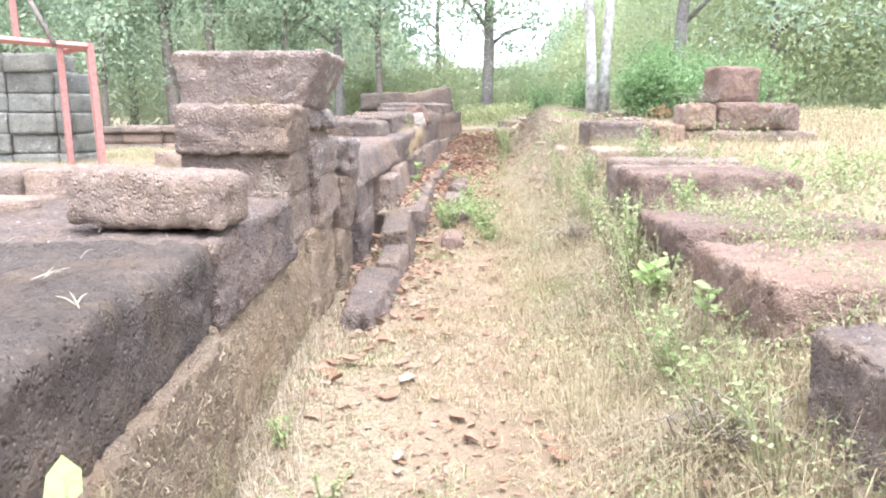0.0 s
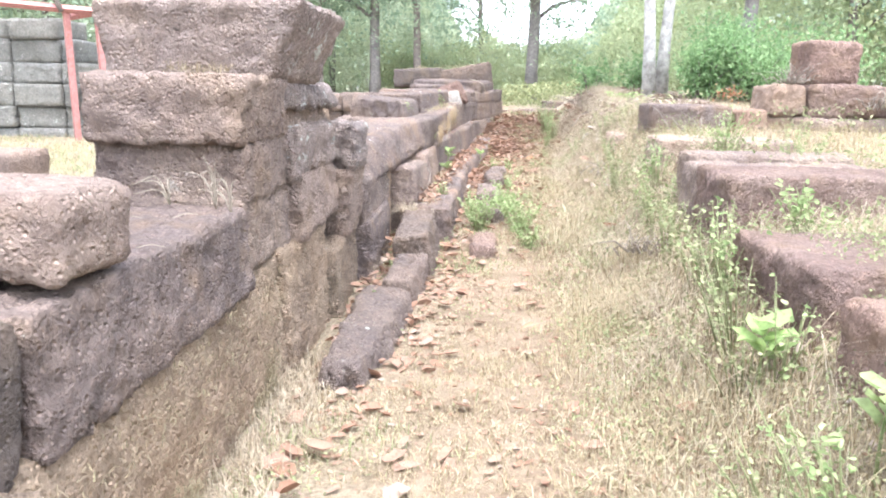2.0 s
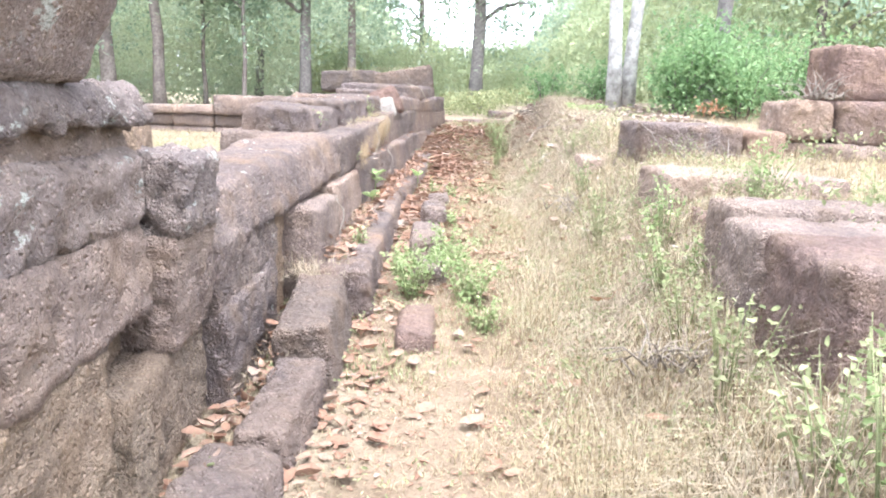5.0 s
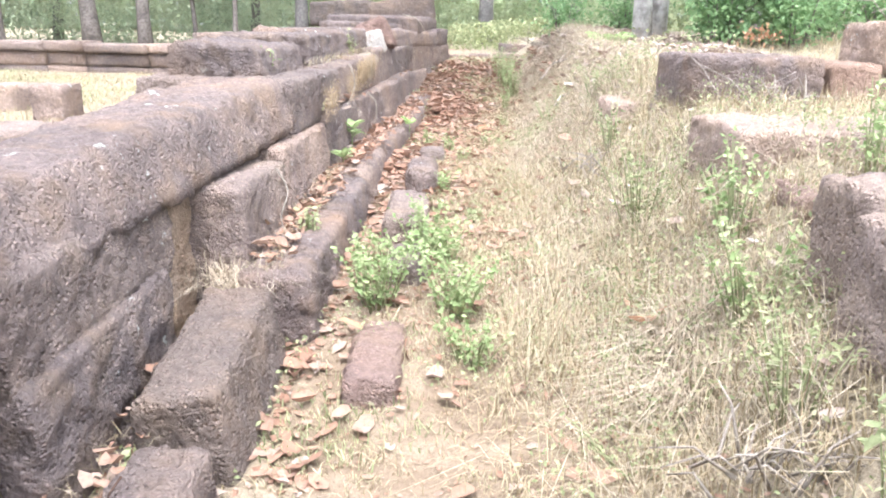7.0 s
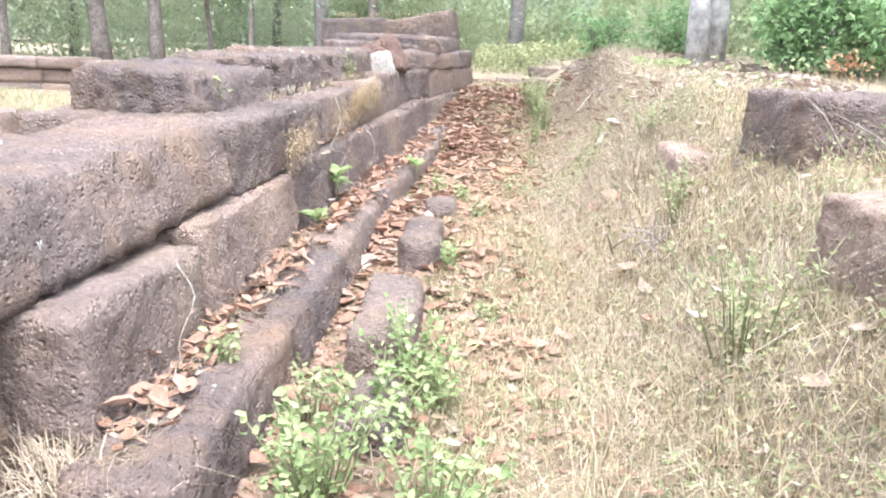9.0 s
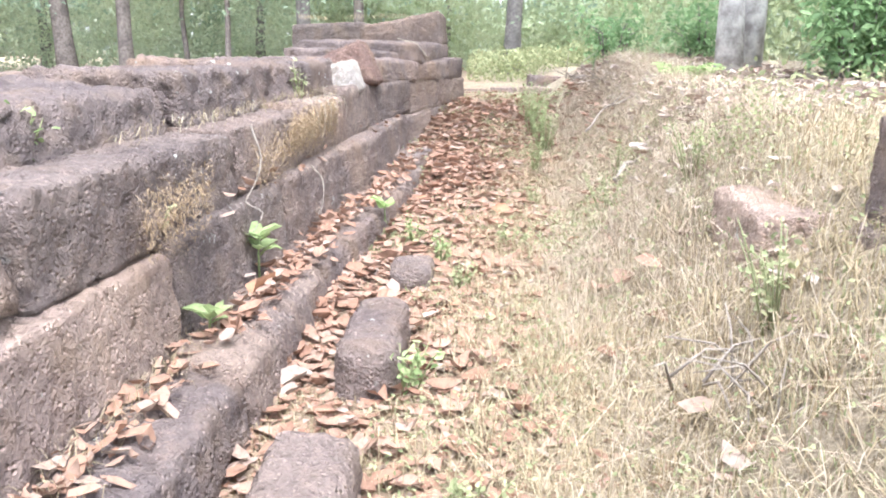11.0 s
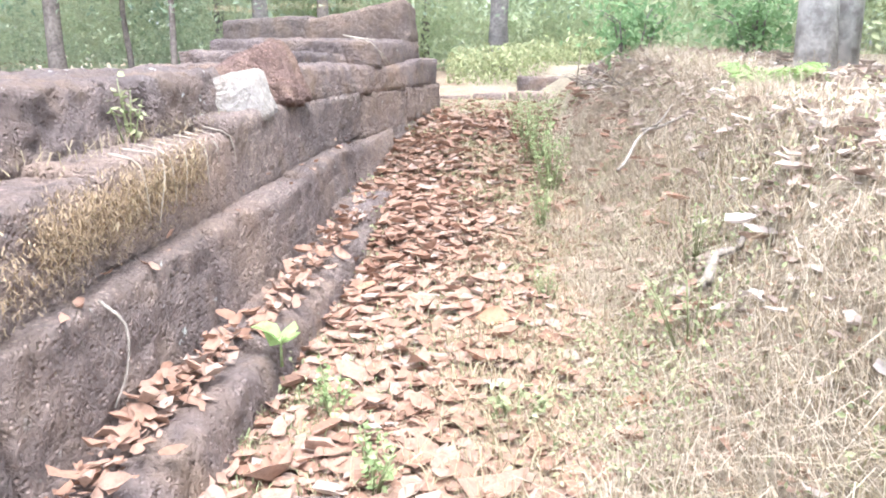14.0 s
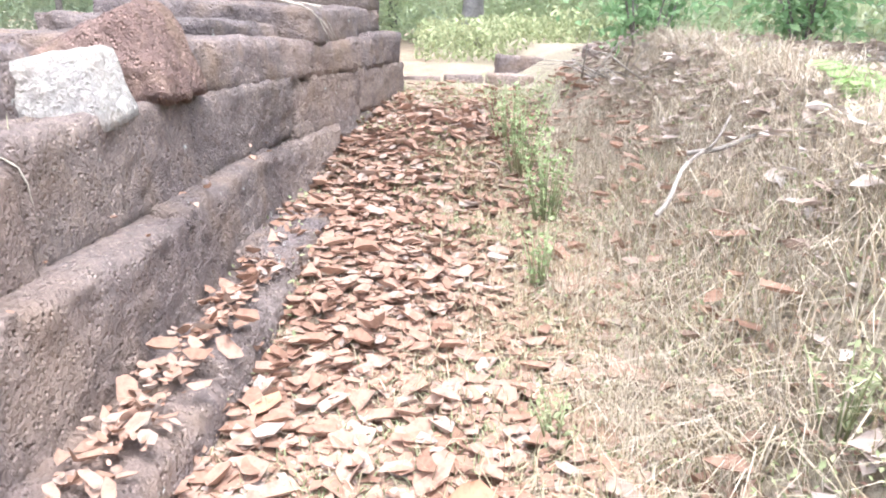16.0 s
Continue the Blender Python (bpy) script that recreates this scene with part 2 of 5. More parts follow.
def fast_mesh(name, verts, loops, counts, mat, smooth=False):
    """A large mesh from arrays: vertices, the corners of all faces in a row, and each face's corner count."""
    me = bpy.data.meshes.new(name)
    me.vertices.add(len(verts))
    me.vertices.foreach_set("co", np.asarray(verts, np.float32).ravel())
    me.loops.add(len(loops))
    me.loops.foreach_set("vertex_index", np.asarray(loops, np.int32))
    counts = np.asarray(counts, np.int32)
    me.polygons.add(len(counts))
    me.polygons.foreach_set("loop_start", np.concatenate(([0], np.cumsum(counts)[:-1])).astype(np.int32))
    if smooth:
        me.polygons.foreach_set("use_smooth", [True] * len(counts))
    me.materials.append(mat)
    me.update(calc_edges=True)
    me.validate()
    return me


def child(ob, parent, label=""):
    ob.parent = parent
    ob.matrix_parent_inverse = parent.matrix_world.inverted()
    if label:
        ob["label"] = label
    return ob


# ---- the ground ----
PATH_Y = (-30, 5, 7.5, 8.5, 11.5, 14.3, 16.0, 17.5, 18.7, 21, 30, 60)
PATH_Z = (0.0, 0.05, 0.05, 0.17, 0.29, 0.38, 0.58, 0.83, 0.93, 0.98, 1.15, 1.3)
BANK_Y = (-30, 3, 6, 9, 12.5, 14.5, 16.5, 19, 22, 60)
BANK_H = (0.5, 0.58, 0.68, 0.82, 0.93, 0.95, 0.85, 0.5, 0.32, 0.1)
TOE_Y, TOE_X = (0, 5, 9, 12, 13.5, 15, 17, 20), (0.7, 0.75, 1.0, 1.08, 1.3, 1.55, 1.6, 1.7)


def ground_z(x, y):
    x, y = np.asarray(x, float), np.asarray(y, float)
    p = np.interp(y, PATH_Y, PATH_Z)
    toe = np.interp(y, TOE_Y, TOE_X)
    z = p + np.interp(y, BANK_Y, BANK_H) * step(toe, toe + np.interp(y, (11.5, 14.0), (1.15, 0.75)), x)
    court = np.interp(y, (-30, 12, 22, 60), (0.42, 0.45, 0.5, 1.2))
    z = z + (court - z) * step(-1.1, -2.2, x) * (1 - step(17.5, 20.0, y) * step(-2.4, -1.0, x))
    pts = np.stack([x.ravel(), y.ravel(), np.zeros(x.size)], 1)
    n = 0.035 * vnoise(pts, 1.1, 3) + 0.018 * vnoise(pts, 3.7, 4) + 0.008 * vnoise(pts, 11, 5)
    return z + n.reshape(x.shape)


def spread(lo, hi, fine, far, side):
    mid = list(np.arange(lo, hi, fine))
    out, s, v = [], fine, 0.0
    while v < far:
        s *= 1.25
        v += s
        out.append(v)
    return np.array([lo - v for v in reversed(out)] + mid + [hi + v for v in out]) if side else None


gx, gy = spread(-3.2, 4.2, 0.07, 600, True), spread(-0.5, 23, 0.08, 600, True)
GX, GY = np.meshgrid(gx, gy, indexing="ij")
GZ = ground_z(GX, GY)
nx, ny = GX.shape
idx = np.arange(nx * ny).reshape(nx, ny)
quads = np.stack([idx[:-1, :-1], idx[1:, :-1], idx[1:, 1:], idx[:-1, 1:]], -1).reshape(-1, 4)
ground = new("ground", fast_mesh("ground", np.stack([GX, GY, GZ], -1).reshape(-1, 3), quads.ravel(), [4] * len(quads), M_GROUND, True))
tagged(ground, "pale sandy earth path rising between dry grass verges", "ground", kind="structure")


# ---- stone blocks ----
def block_mesh(corners, mat, res=0.06, rnd=0.016, amp=1.0, seed=0, chip=0.0):
    """A weathered block from its eight corners, four below and four above, both counter-clockwise."""
    c = np.array(corners, float)
    ex = np.linalg.norm(c[1] - c[0]) * 0.5 + np.linalg.norm(c[2] - c[3]) * 0.5
    ey = np.linalg.norm(c[3] - c[0]) * 0.5 + np.linalg.norm(c[2] - c[1]) * 0.5
    ez = np.linalg.norm(c[4] - c[0]) * 0.5 + np.linalg.norm(c[6] - c[2]) * 0.5
    size = np.array([ex, ey, ez])
    n = np.clip(np.round(size / res).astype(int), 3, 60)
    index, pts, faces = {}, [], []

    def vert(i, j, k):
        key = (i, j, k)
        if key not in index:
            index[key] = len(pts)
            pts.append(key)
        return index[key]

    for a in range(3):
        b, d = (a + 1) % 3, (a + 2) % 3
        for end in (0, n[a]):
            for u in range(n[b]):
                for v in range(n[d]):
                    quad = []
                    for du, dv in ((0, 0), (1, 0), (1, 1), (0, 1)):
                        key = [0, 0, 0]
                        key[a], key[b], key[d] = end, u + du, v + dv
                        quad.append(vert(*key))
                    faces.append(quad if end else quad[::-1])
    u = np.array(pts, float) / n
    p = (u - 0.5) * size
    r = min(rnd, 0.32 * size.min())
    wob = r * (1 + 0.5 * vnoise(p + seed * 3.1, 4.0, seed))[:, None]
    inner = np.clip(p, -(size / 2 - wob), size / 2 - wob)
    d = p - inner
    ln = np.linalg.norm(d, axis=1, keepdims=True)
    nrm = np.where(ln > 1e-6, d / np.maximum(ln, 1e-6), 0)
    p = np.where(ln > 1e-6, inner + nrm * np.minimum(ln, wob), p)
    flat = nrm + 0.0
    big = np.abs(flat) < 0.3
    push = np.where(big, 0, flat)
    w = p + np.array([c[:, 0].mean(), c[:, 1].mean(), c[:, 2].mean()])
    lump = 0.008 * fbm(w, 2.2, 3, 5) - 0.009 * np.abs(vnoise(w, 8.0, 9)) + 0.008 * vnoise(w, 19.0, 11) + 0.009 * vnoise(w, 33.0, 13) + 0.004
    pit = np.maximum(0, vnoise(w, 26.0, 20) - 0.2) * 0.03
    corner = chip * np.maximum(0, fbm(w + 5 * seed, 1.9, 2, seed + 31)) * (np.abs(flat) > 0.2).sum(1)
    p = p + push * ((lump - pit) * amp - corner)[:, None]
    q = p / size + 0.5
    s = q
    out = 0
    for m, (a, b, e) in enumerate(((0, 0, 0), (1, 0, 0), (1, 1, 0), (0, 1, 0), (0, 0, 1), (1, 0, 1), (1, 1, 1), (0, 1, 1))):
        wgt = (s[:, 0] if a else 1 - s[:, 0]) * (s[:, 1] if b else 1 - s[:, 1]) * (s[:, 2] if e else 1 - s[:, 2])
        out = out + wgt[:, None] * c[m]
    me = mesh("block", out, [tuple(f) for f in faces], mat)
    return me


def box_corners(x0, x1, y0, y1, z0, z1, yaw=0.0, tilt=0.0, roll=0.0, jitter=0.012, seed=0):
    g = np.random.default_rng(seed + 100)
    mid = Vector(((x0 + x1) / 2, (y0 + y1) / 2, (z0 + z1) / 2))
    m = pose(*mid, tilt, roll, yaw)
    hx, hy, hz = (x1 - x0) / 2, (y1 - y0) / 2, (z1 - z0) / 2
    cs = []
    for sz in (-1, 1):
        for sx, sy in ((-1, -1), (1, -1), (1, 1), (-1, 1)):
            v = m @ Vector((sx * hx, sy * hy, sz * hz))
            cs.append([v[i] + g.uniform(-jitter, jitter) for i in range(3)])
    return cs


seed_count = [0]


def next_seed():
    seed_count[0] += 1
    return seed_count[0]


def anchor(name, x, y, z):
    e = new(name)
    e.location = (x, y, z)
    bpy.context.view_layer.update()
    return e


def wall_block(parent, y0, y1, z0, z1, xb, xt, back, mat, rise=0.0, shift=0.0, **kw):
    """A block of the long wall: its face stands at xb below and xt above; rise and shift move its far end up and to the right."""
    s = next_seed()
    z0 = z0 - 0.018
    g = np.random.default_rng(s + 500)
    j = lambda: g.uniform(-0.02, 0.02)
    cs = [(back, y0, z0), (xb + j(), y0, z0 + j()), (xb + shift + j(), y1, z0 + rise + j()), (back, y1, z0 + rise),
          (back, y0, z1 + j()), (xt + j(), y0, z1 + j()), (xt + shift + j(), y1, z1 + rise + j()), (back, y1, z1 + rise + j())]
    return child(new("block", block_mesh(cs, mat, seed=s, **kw)), parent)


def loose(name, label, group, mat, cs, category="stone", **kw):
    ob = new(name, block_mesh(cs, mat, seed=next_seed(), **kw))
    return tagged(ob, label, category, group)


wall = tagged(anchor("wall_west", -1.2, 0, 0), "long ruined wall of stepped brown laterite blocks", "ruined wall", kind="structure")
NEAR, FAR = 0.032, 0.05
# earth-filled heart of the wall, behind the joints
for y0, y1, x0, x1, z1 in ((0.2, 4.4, -1.9, -0.98, 0.95), (4.7, 6.8, -1.65, -1.02, 1.35), (6.9, 8.3, -1.3, -0.9, 0.9), (8.45, 10.2, -1.25, -0.7, 0.72), (10.3, 18.0, -1.3, -0.7, 1.1)):
    child(new("core", block_mesh(box_corners(x0, x1, y0, y1, -0.2, z1, seed=int(y0 * 10)), M_EARTH, res=0.15, seed=next_seed())), wall)
# footing course
for row in ((0.0, 1.45, -0.2, 0.64, -0.76, -0.775), (1.45, 2.85, -0.2, 0.62, -0.82, -0.835), (2.85, 4.25, -0.2, 0.62, -0.91, -0.93),
            (4.25, 5.08, -0.2, 0.66, -0.9, -0.95), (5.08, 5.94, -0.2, 0.68, -0.86, -0.91), (5.94, 6.87, -0.2, 0.5, -0.81, -0.84)):
    wall_block(wall, *row, -1.9, M_TAN, res=NEAR, amp=1.3)
# second course; the near end is worn round
wall_block(wall, 0.0, 2.96, 0.6, 0.995, -0.785, -0.8, -2.3, M_NEAR, shift=-0.135, res=NEAR, rnd=0.045, amp=1.2)
for row, mat in (((2.955, 4.56, 0.63, 0.99, -0.9, -0.93, -2.3), M_DARK), ((4.565, 5.36, 0.67, 1.005, -0.95, -0.96, -1.9), M_WALL), ((5.365, 6.36, 0.69, 1.005, -0.9, -0.91, -1.9), M_WALL),
                 ((6.365, 6.86, 0.5, 0.97, -0.8, -0.79, -1.8), M_WALL)):
    wall_block(wall, *row, mat, res=NEAR, amp=1.3)
# upper courses of the near stump
wall_block(wall, 4.58, 5.3, 1.0, 1.255, -0.95, -0.94, -1.62, M_WALL, res=0.03, amp=1.2)
wall_block(wall, 5.3, 6.38, 1.0, 1.27, -0.9, -0.89, -1.7, M_LICHEN, res=0.028, amp=2.0, rnd=0.06)
wall_block(wall, 6.38, 6.87, 0.965, 1.26, -0.77, -0.75, -1.7, M_LICHEN, res=0.028, amp=2.0, rnd=0.03)
wall_block(wall, 4.52, 5.2, 1.26, 1.53, -0.93, -0.89, -1.62, M_WALL, res=0.03, amp=1.2)
wall_block(wall, 5.2, 6.42, 1.27, 1.4, -0.97, -0.96, -1.7, M_WALL, res=0.028, amp=1.7)
wall_block(wall, 5.18, 6.44, 1.395, 1.51, -0.9, -0.94, -1.7, M_LICHEN, res=0.028, amp=1.9, rnd=0.03)
# the long dark slab of the middle stretch and the courses under its near end
slab_a = [(-1.36, 6.88, 0.72), (-0.83, 6.88, 0.72), (-0.57, 9.94, 0.83), (-1.2, 9.94, 0.83), (-1.38, 6.88, 1.0), (-0.95, 6.88, 1.02), (-0.66, 9.94, 1.17), (-1.25, 9.94, 1.16)]
child(new("block", block_mesh(slab_a, M_DARK, res=0.05, rnd=0.05, amp=1.5, seed=next_seed())), wall)
wall_block(wall, 6.88, 8.12, 0.5, 0.82, -0.77, -0.8, -1.3, M_MID, res=NEAR, amp=1.3, rnd=0.03)
wall_block(wall, 6.88, 8.02, -0.2, 0.52, -0.72, -0.76, -1.3, M_DARK, res=NEAR, amp=1.3, rnd=0.04)
wall_block(wall, 8.1, 8.42, -0.2, 0.8, -0.76, -0.8, -1.3, M_TAN, res=NEAR, amp=1.3)
# the faces of the two steps and of the kerb follow these lines: (y, x)
STEP_1 = ((8.4, -0.5), (10.7, -0.44), (12.0, -0.35), (13.3, -0.24), (14.6, -0.1), (15.9, -0.02), (16.6, 0.06), (17.6, 0.32), (18.5, 0.5), (19.2, 0.55))
STEP_2 = ((9.95, -0.57), (11.5, -0.48), (12.7, -0.44), (13.9, -0.37), (15.1, -0.26), (16.0, -0.16), (16.7, 0.0), (18.5, 0.43), (19.2, 0.5))
KERB = ((4.78, -0.42), (6.25, -0.31), (7.13, -0.27), (8.1, -0.16), (9.3, -0.11), (10.4, -0.08), (11.7, -0.05), (13.0, 0.06), (14.1, 0.16), (15.0, 0.23), (15.9, 0.3))


def on_line(line, y):
    return float(np.interp(y, [p[0] for p in line], [p[1] for p in line]))


def course(line, rows, batter, depth, mats, **kw):
    """One course of blocks whose faces follow a line; rows of y0, y1, z0, z1."""
    for n, (y0, y1, z0, z1) in enumerate(rows):
        x0, x1 = on_line(line, y0), on_line(line, y1)
        wall_block(wall, y0, y1, z0, z1, x0, x0 - batter, x0 - depth, mats[n % len(mats)], shift=x1 - x0, **kw)


course(STEP_1, ((8.4, 9.3, 0.0, 0.76), (9.305, 10.7, 0.0, 0.82), (10.705, 12.0, 0.1, 0.85), (12.005, 13.3, 0.1, 0.86), (13.305, 14.6, 0.1, 0.87), (14.605, 15.9, 0.2, 0.91), (15.905, 17.1, 0.3, 0.9), (17.105, 18.2, 0.4, 0.92), (18.205, 19.2, 0.5, 0.95)), 0.07, 1.1, (M_WALL, M_WALL, M_MID, M_MID, M_MID, M_MID, M_MID, M_MID, M_DARK), res=NEAR, rnd=0.028)
course(STEP_2, ((9.95, 11.5, 0.83, 1.17), (11.505, 12.7, 0.86, 1.19), (12.705, 13.9, 0.87, 1.21), (13.905, 15.1, 0.88, 1.25), (15.105, 16.4, 0.9, 1.25), (16.405, 17.6, 0.9, 1.25), (17.605, 19.2, 0.93, 1.24)), 0.02, 1.05, (M_MID,), res=NEAR, rnd=0.028)
# top course
for row, mat in (((10.2, 11.5, 1.12, 1.37, -0.84, -0.9), M_DARK), ((11.505, 12.6, 1.15, 1.43, -0.72, -0.76), M_DARK), ((12.605, 13.5, 1.18, 1.46, -0.68, -0.72), M_DARK), ((13.52, 14.42, 1.21, 1.46, -0.58, -0.62), M_DARK)):
    wall_block(wall, *row, -1.5, mat, res=NEAR, shift=0.07, amp=1.6, rnd=0.045)
# high end of the wall
for y0, y1, z0, z1, x0, x1 in ((15.25, 16.75, 1.25, 1.47, -0.3, -0.02), (16.755, 18.1, 1.24, 1.46, 0.0, 0.3), (18.105, 19.15, 1.23, 1.5, 0.32, 0.47), (16.1, 16.8, 1.46, 1.56, -0.5, -0.22), (16.82, 18.0, 1.455, 1.66, -0.02, 0.16), (18.005, 19.1, 1.495, 1.68, 0.16, 0.26)):
    wall_block(wall, y0, y1, z0, z1, x0, x0 - 0.02, -1.4, M_DARK, res=FAR, shift=x1 - x0, amp=1.4, rnd=0.03)
# low kerb along the path
course(KERB, ((4.78, 6.25, -0.1, 0.19), (6.255, 7.13, -0.1, 0.22)), 0.07, 0.27, (M_MID,), res=0.03, rnd=0.04, amp=1.6)
course(KERB, ((8.15, 9.3, -0.1, 0.45), (9.305, 10.4, 0.0, 0.46), (10.405, 11.7, 0.0, 0.48), (11.705, 13.0, 0.0, 0.5), (13.005, 14.1, 0.0, 0.5), (14.105, 15.0, 0.1, 0.52), (15.005, 15.9, 0.2, 0.6)), 0.08, 0.37, (M_DARK, M_DARK, M_MID), res=0.03, rnd=0.055, amp=1.2)

wall_block(wall, 7.2, 8.05, -0.1, 0.34, -0.27, -0.37, -0.62, M_NEAR, rise=0.08, shift=0.0, res=0.03, rnd=0.03)
# half-buried stones outside the kerb
for x0, x1, y0, y1, z1 in ((-0.02, 0.21, 7.66, 8.28, 0.2), (0.08, 0.3, 8.75, 9.15, 0.33), (0.02, 0.29, 9.3, 10.12, 0.42), (0.1, 0.33, 10.6, 11.3, 0.46), (0.17, 0.4, 11.8, 12.2, 0.43)):
    loose("buried_stone", "low weathered laterite stone half sunk in the path edge", "buried stones", M_MID if y0 > 8 else M_RED, box_corners(x0, x1, y0, y1, z1 - 0.45, z1, seed=int(y0 * 100)), rnd=0.06, res=0.04)

# loose stones on the wall
loose("stone_slab", "fallen grey-brown stone slab lying askew on the wall top", "", M_WALL, box_corners(-1.58, -0.91, 3.1, 3.46, 1.015, 1.255, yaw=-2, roll=2.5, tilt=-2, seed=3), rnd=0.035, res=0.028, amp=0.9)
cap = [(-1.7, 4.92, 1.52), (-0.92, 4.93, 1.515), (-0.93, 5.95, 1.5), (-1.7, 5.95, 1.5), (-1.75, 4.86, 1.88), (-0.72, 4.88, 1.89), (-0.74, 6.0, 1.89), (-1.76, 6.0, 1.88)]
loose("capstone", "massive dark boat-shaped capstone resting on the wall stump", "", M_LICHEN, cap, rnd=0.035, res=0.032, amp=0.9)
loose("pale_stone", "pale broken sandstone lump wedged on the wall", "", M_PALE, [(-0.66, 14.12, 1.3), (-0.33, 14.36, 1.2), (-0.31, 14.62, 1.23), (-0.62, 14.66, 1.23), (-0.72, 14.08, 1.4), (-0.42, 14.36, 1.47), (-0.39, 14.62, 1.48), (-0.62, 14.62, 1.44)], rnd=0.03, res=0.035, amp=0.7)
loose("boulder", "crumbly reddish laterite boulder leaning on higher courses", "", M_CRUMB, [(-1.02, 14.75, 1.24), (-0.22, 14.75, 1.25), (-0.22, 15.24, 1.26), (-1.02, 15.24, 1.25), (-0.92, 14.85, 1.36), (-0.42, 14.83, 1.63), (-0.38, 15.22, 1.66), (-0.74, 15.22, 1.55)], rnd=0.07, res=0.032, amp=1.4)
loose("top_stone", "long dark stone topped with dry grass on the wall end", "top stones", M_NEAR, [(-2.15, 19.7, 1.52), (-0.98, 19.4, 1.62), (-0.9, 20.5, 1.6), (-2.1, 20.6, 1.5), (-2.15, 19.7, 1.94), (-1.0, 19.4, 1.99), (-0.9, 20.5, 1.98), (-2.1, 20.6, 1.93)], res=FAR, rnd=0.04)
loose("top_stone", "tilted dark slab topped with dry grass on the wall end", "top stones", M_NEAR, [(-0.96, 18.75, 1.6), (0.2, 18.55, 1.66), (0.24, 19.5, 1.64), (-0.9, 19.38, 1.6), (-0.98, 18.75, 1.9), (0.15, 18.55, 2.12), (0.19, 19.5, 2.1), (-0.9, 19.38, 1.9)], res=FAR, rnd=0.05)

# fallen blocks on the right verge
FALLEN = (
    (1.41, 2.95, 3.02, 4.12, 0.05, 0.79, M_RED, 1), (1.42, 2.8, 4.45, 5.4, 0.2, 0.8, M_RED, 4), (1.55, 2.95, 6.02, 6.65, 0.4, 1.01, M_RED, 2),
    (1.6, 2.85, 6.72, 7.24, 0.45, 0.99, M_WALL, -1), (1.67, 2.95, 7.28, 7.62, 0.5, 1.04, M_WALL, 1), (1.8, 2.6, 7.75, 8.3, 0.4, 0.9, M_RED, 5), (1.74, 2.95, 8.45, 9.25, 0.45, 1.07, M_WALL, 0), (1.87, 2.9, 9.85, 10.6, 0.4, 1.0, M_MID, 0),
    (1.92, 2.8, 9.9, 10.6, 0.985, 1.37, M_DARK, 1), (2.82, 3.2, 9.95, 10.6, 0.8, 1.33, M_RED, 6), (1.66, 2.25, 10.75, 11.4, 0.4, 0.99, M_WALL, -4))
for n, (x0, x1, y0, y1, z0, z1, mat, yaw) in enumerate(FALLEN):
    hue = "reddish" if mat is M_RED else "dark brown"
    loose("laterite_block", hue + " rectangular laterite block sunk in weeds beside the path", "fallen blocks beside the path", mat, box_corners(x0, x1, y0, y1, z0, z1, yaw=yaw, seed=40 + n), rnd=0.035, res=NEAR, chip=0.02)
loose("laterite_block", "dark brown rectangular laterite block sunk in weeds beside the path", "fallen blocks beside the path", M_MID, [(1.34, 1.2, 0.0), (2.6, 1.3, 0.0), (2.5, 2.94, 0.0), (1.31, 2.5, 0.0), (1.31, 1.2, 0.76), (2.6, 1.3, 0.76), (2.5, 2.94, 0.78), (1.27, 2.5, 0.77)], rnd=0.035, res=NEAR, chip=0.02)
STACK = ((3.5, 4.95, 9.9, 10.8, 0.75, 1.25, M_WALL, 4), (3.1, 3.58, 10.1, 10.7, 0.75, 1.26, M_WALL, 0), (3.24, 3.66, 10.05, 10.7, 1.25, 1.61, M_WALL, 6), (3.68, 4.75, 10.0, 10.8, 1.24, 1.62, M_RED, -2), (3.68, 4.25, 10.2, 10.8, 1.61, 2.09, M_RED, 3))
for n, (x0, x1, y0, y1, z0, z1, mat, yaw) in enumerate(STACK):
    loose("stacked_stone", "rounded brown laterite stone in a rough pile" if n < 4 else "upright reddish stone crowning the pile", "stone pile", mat, box_corners(x0, x1, y0, y1, z0, z1, yaw=yaw, seed=70 + n), rnd=0.055, res=NEAR, chip=0.02)
loose("far_block", "dark squared stone at the end of the bank", "", M_DARK, box_corners(2.17, 2.95, 18.6, 19.15, 0.9, 1.44, seed=90), res=FAR)
loose("far_block", "low dark stone lying in the far clearing", "", M_DARK, box_corners(1.6, 2.3, 21.6, 22.0, 0.9, 1.22, seed=91), res=FAR)
kx = 0.35
for n in range(6):
    wdt = (0.5, 0.42, 0.52, 0.4, 0.46, 0.5)[n]
    loose("edge_stone", "low mossy edging stone across the path's end", "edging stones", M_WALL, box_corners(kx, kx + wdt, 20.3, 20.6, 0.72, 1.02 + 0.02 * (n % 3), yaw=2 * (n % 3) - 2, seed=95 + n), res=FAR)
    kx += wdt + 0.05

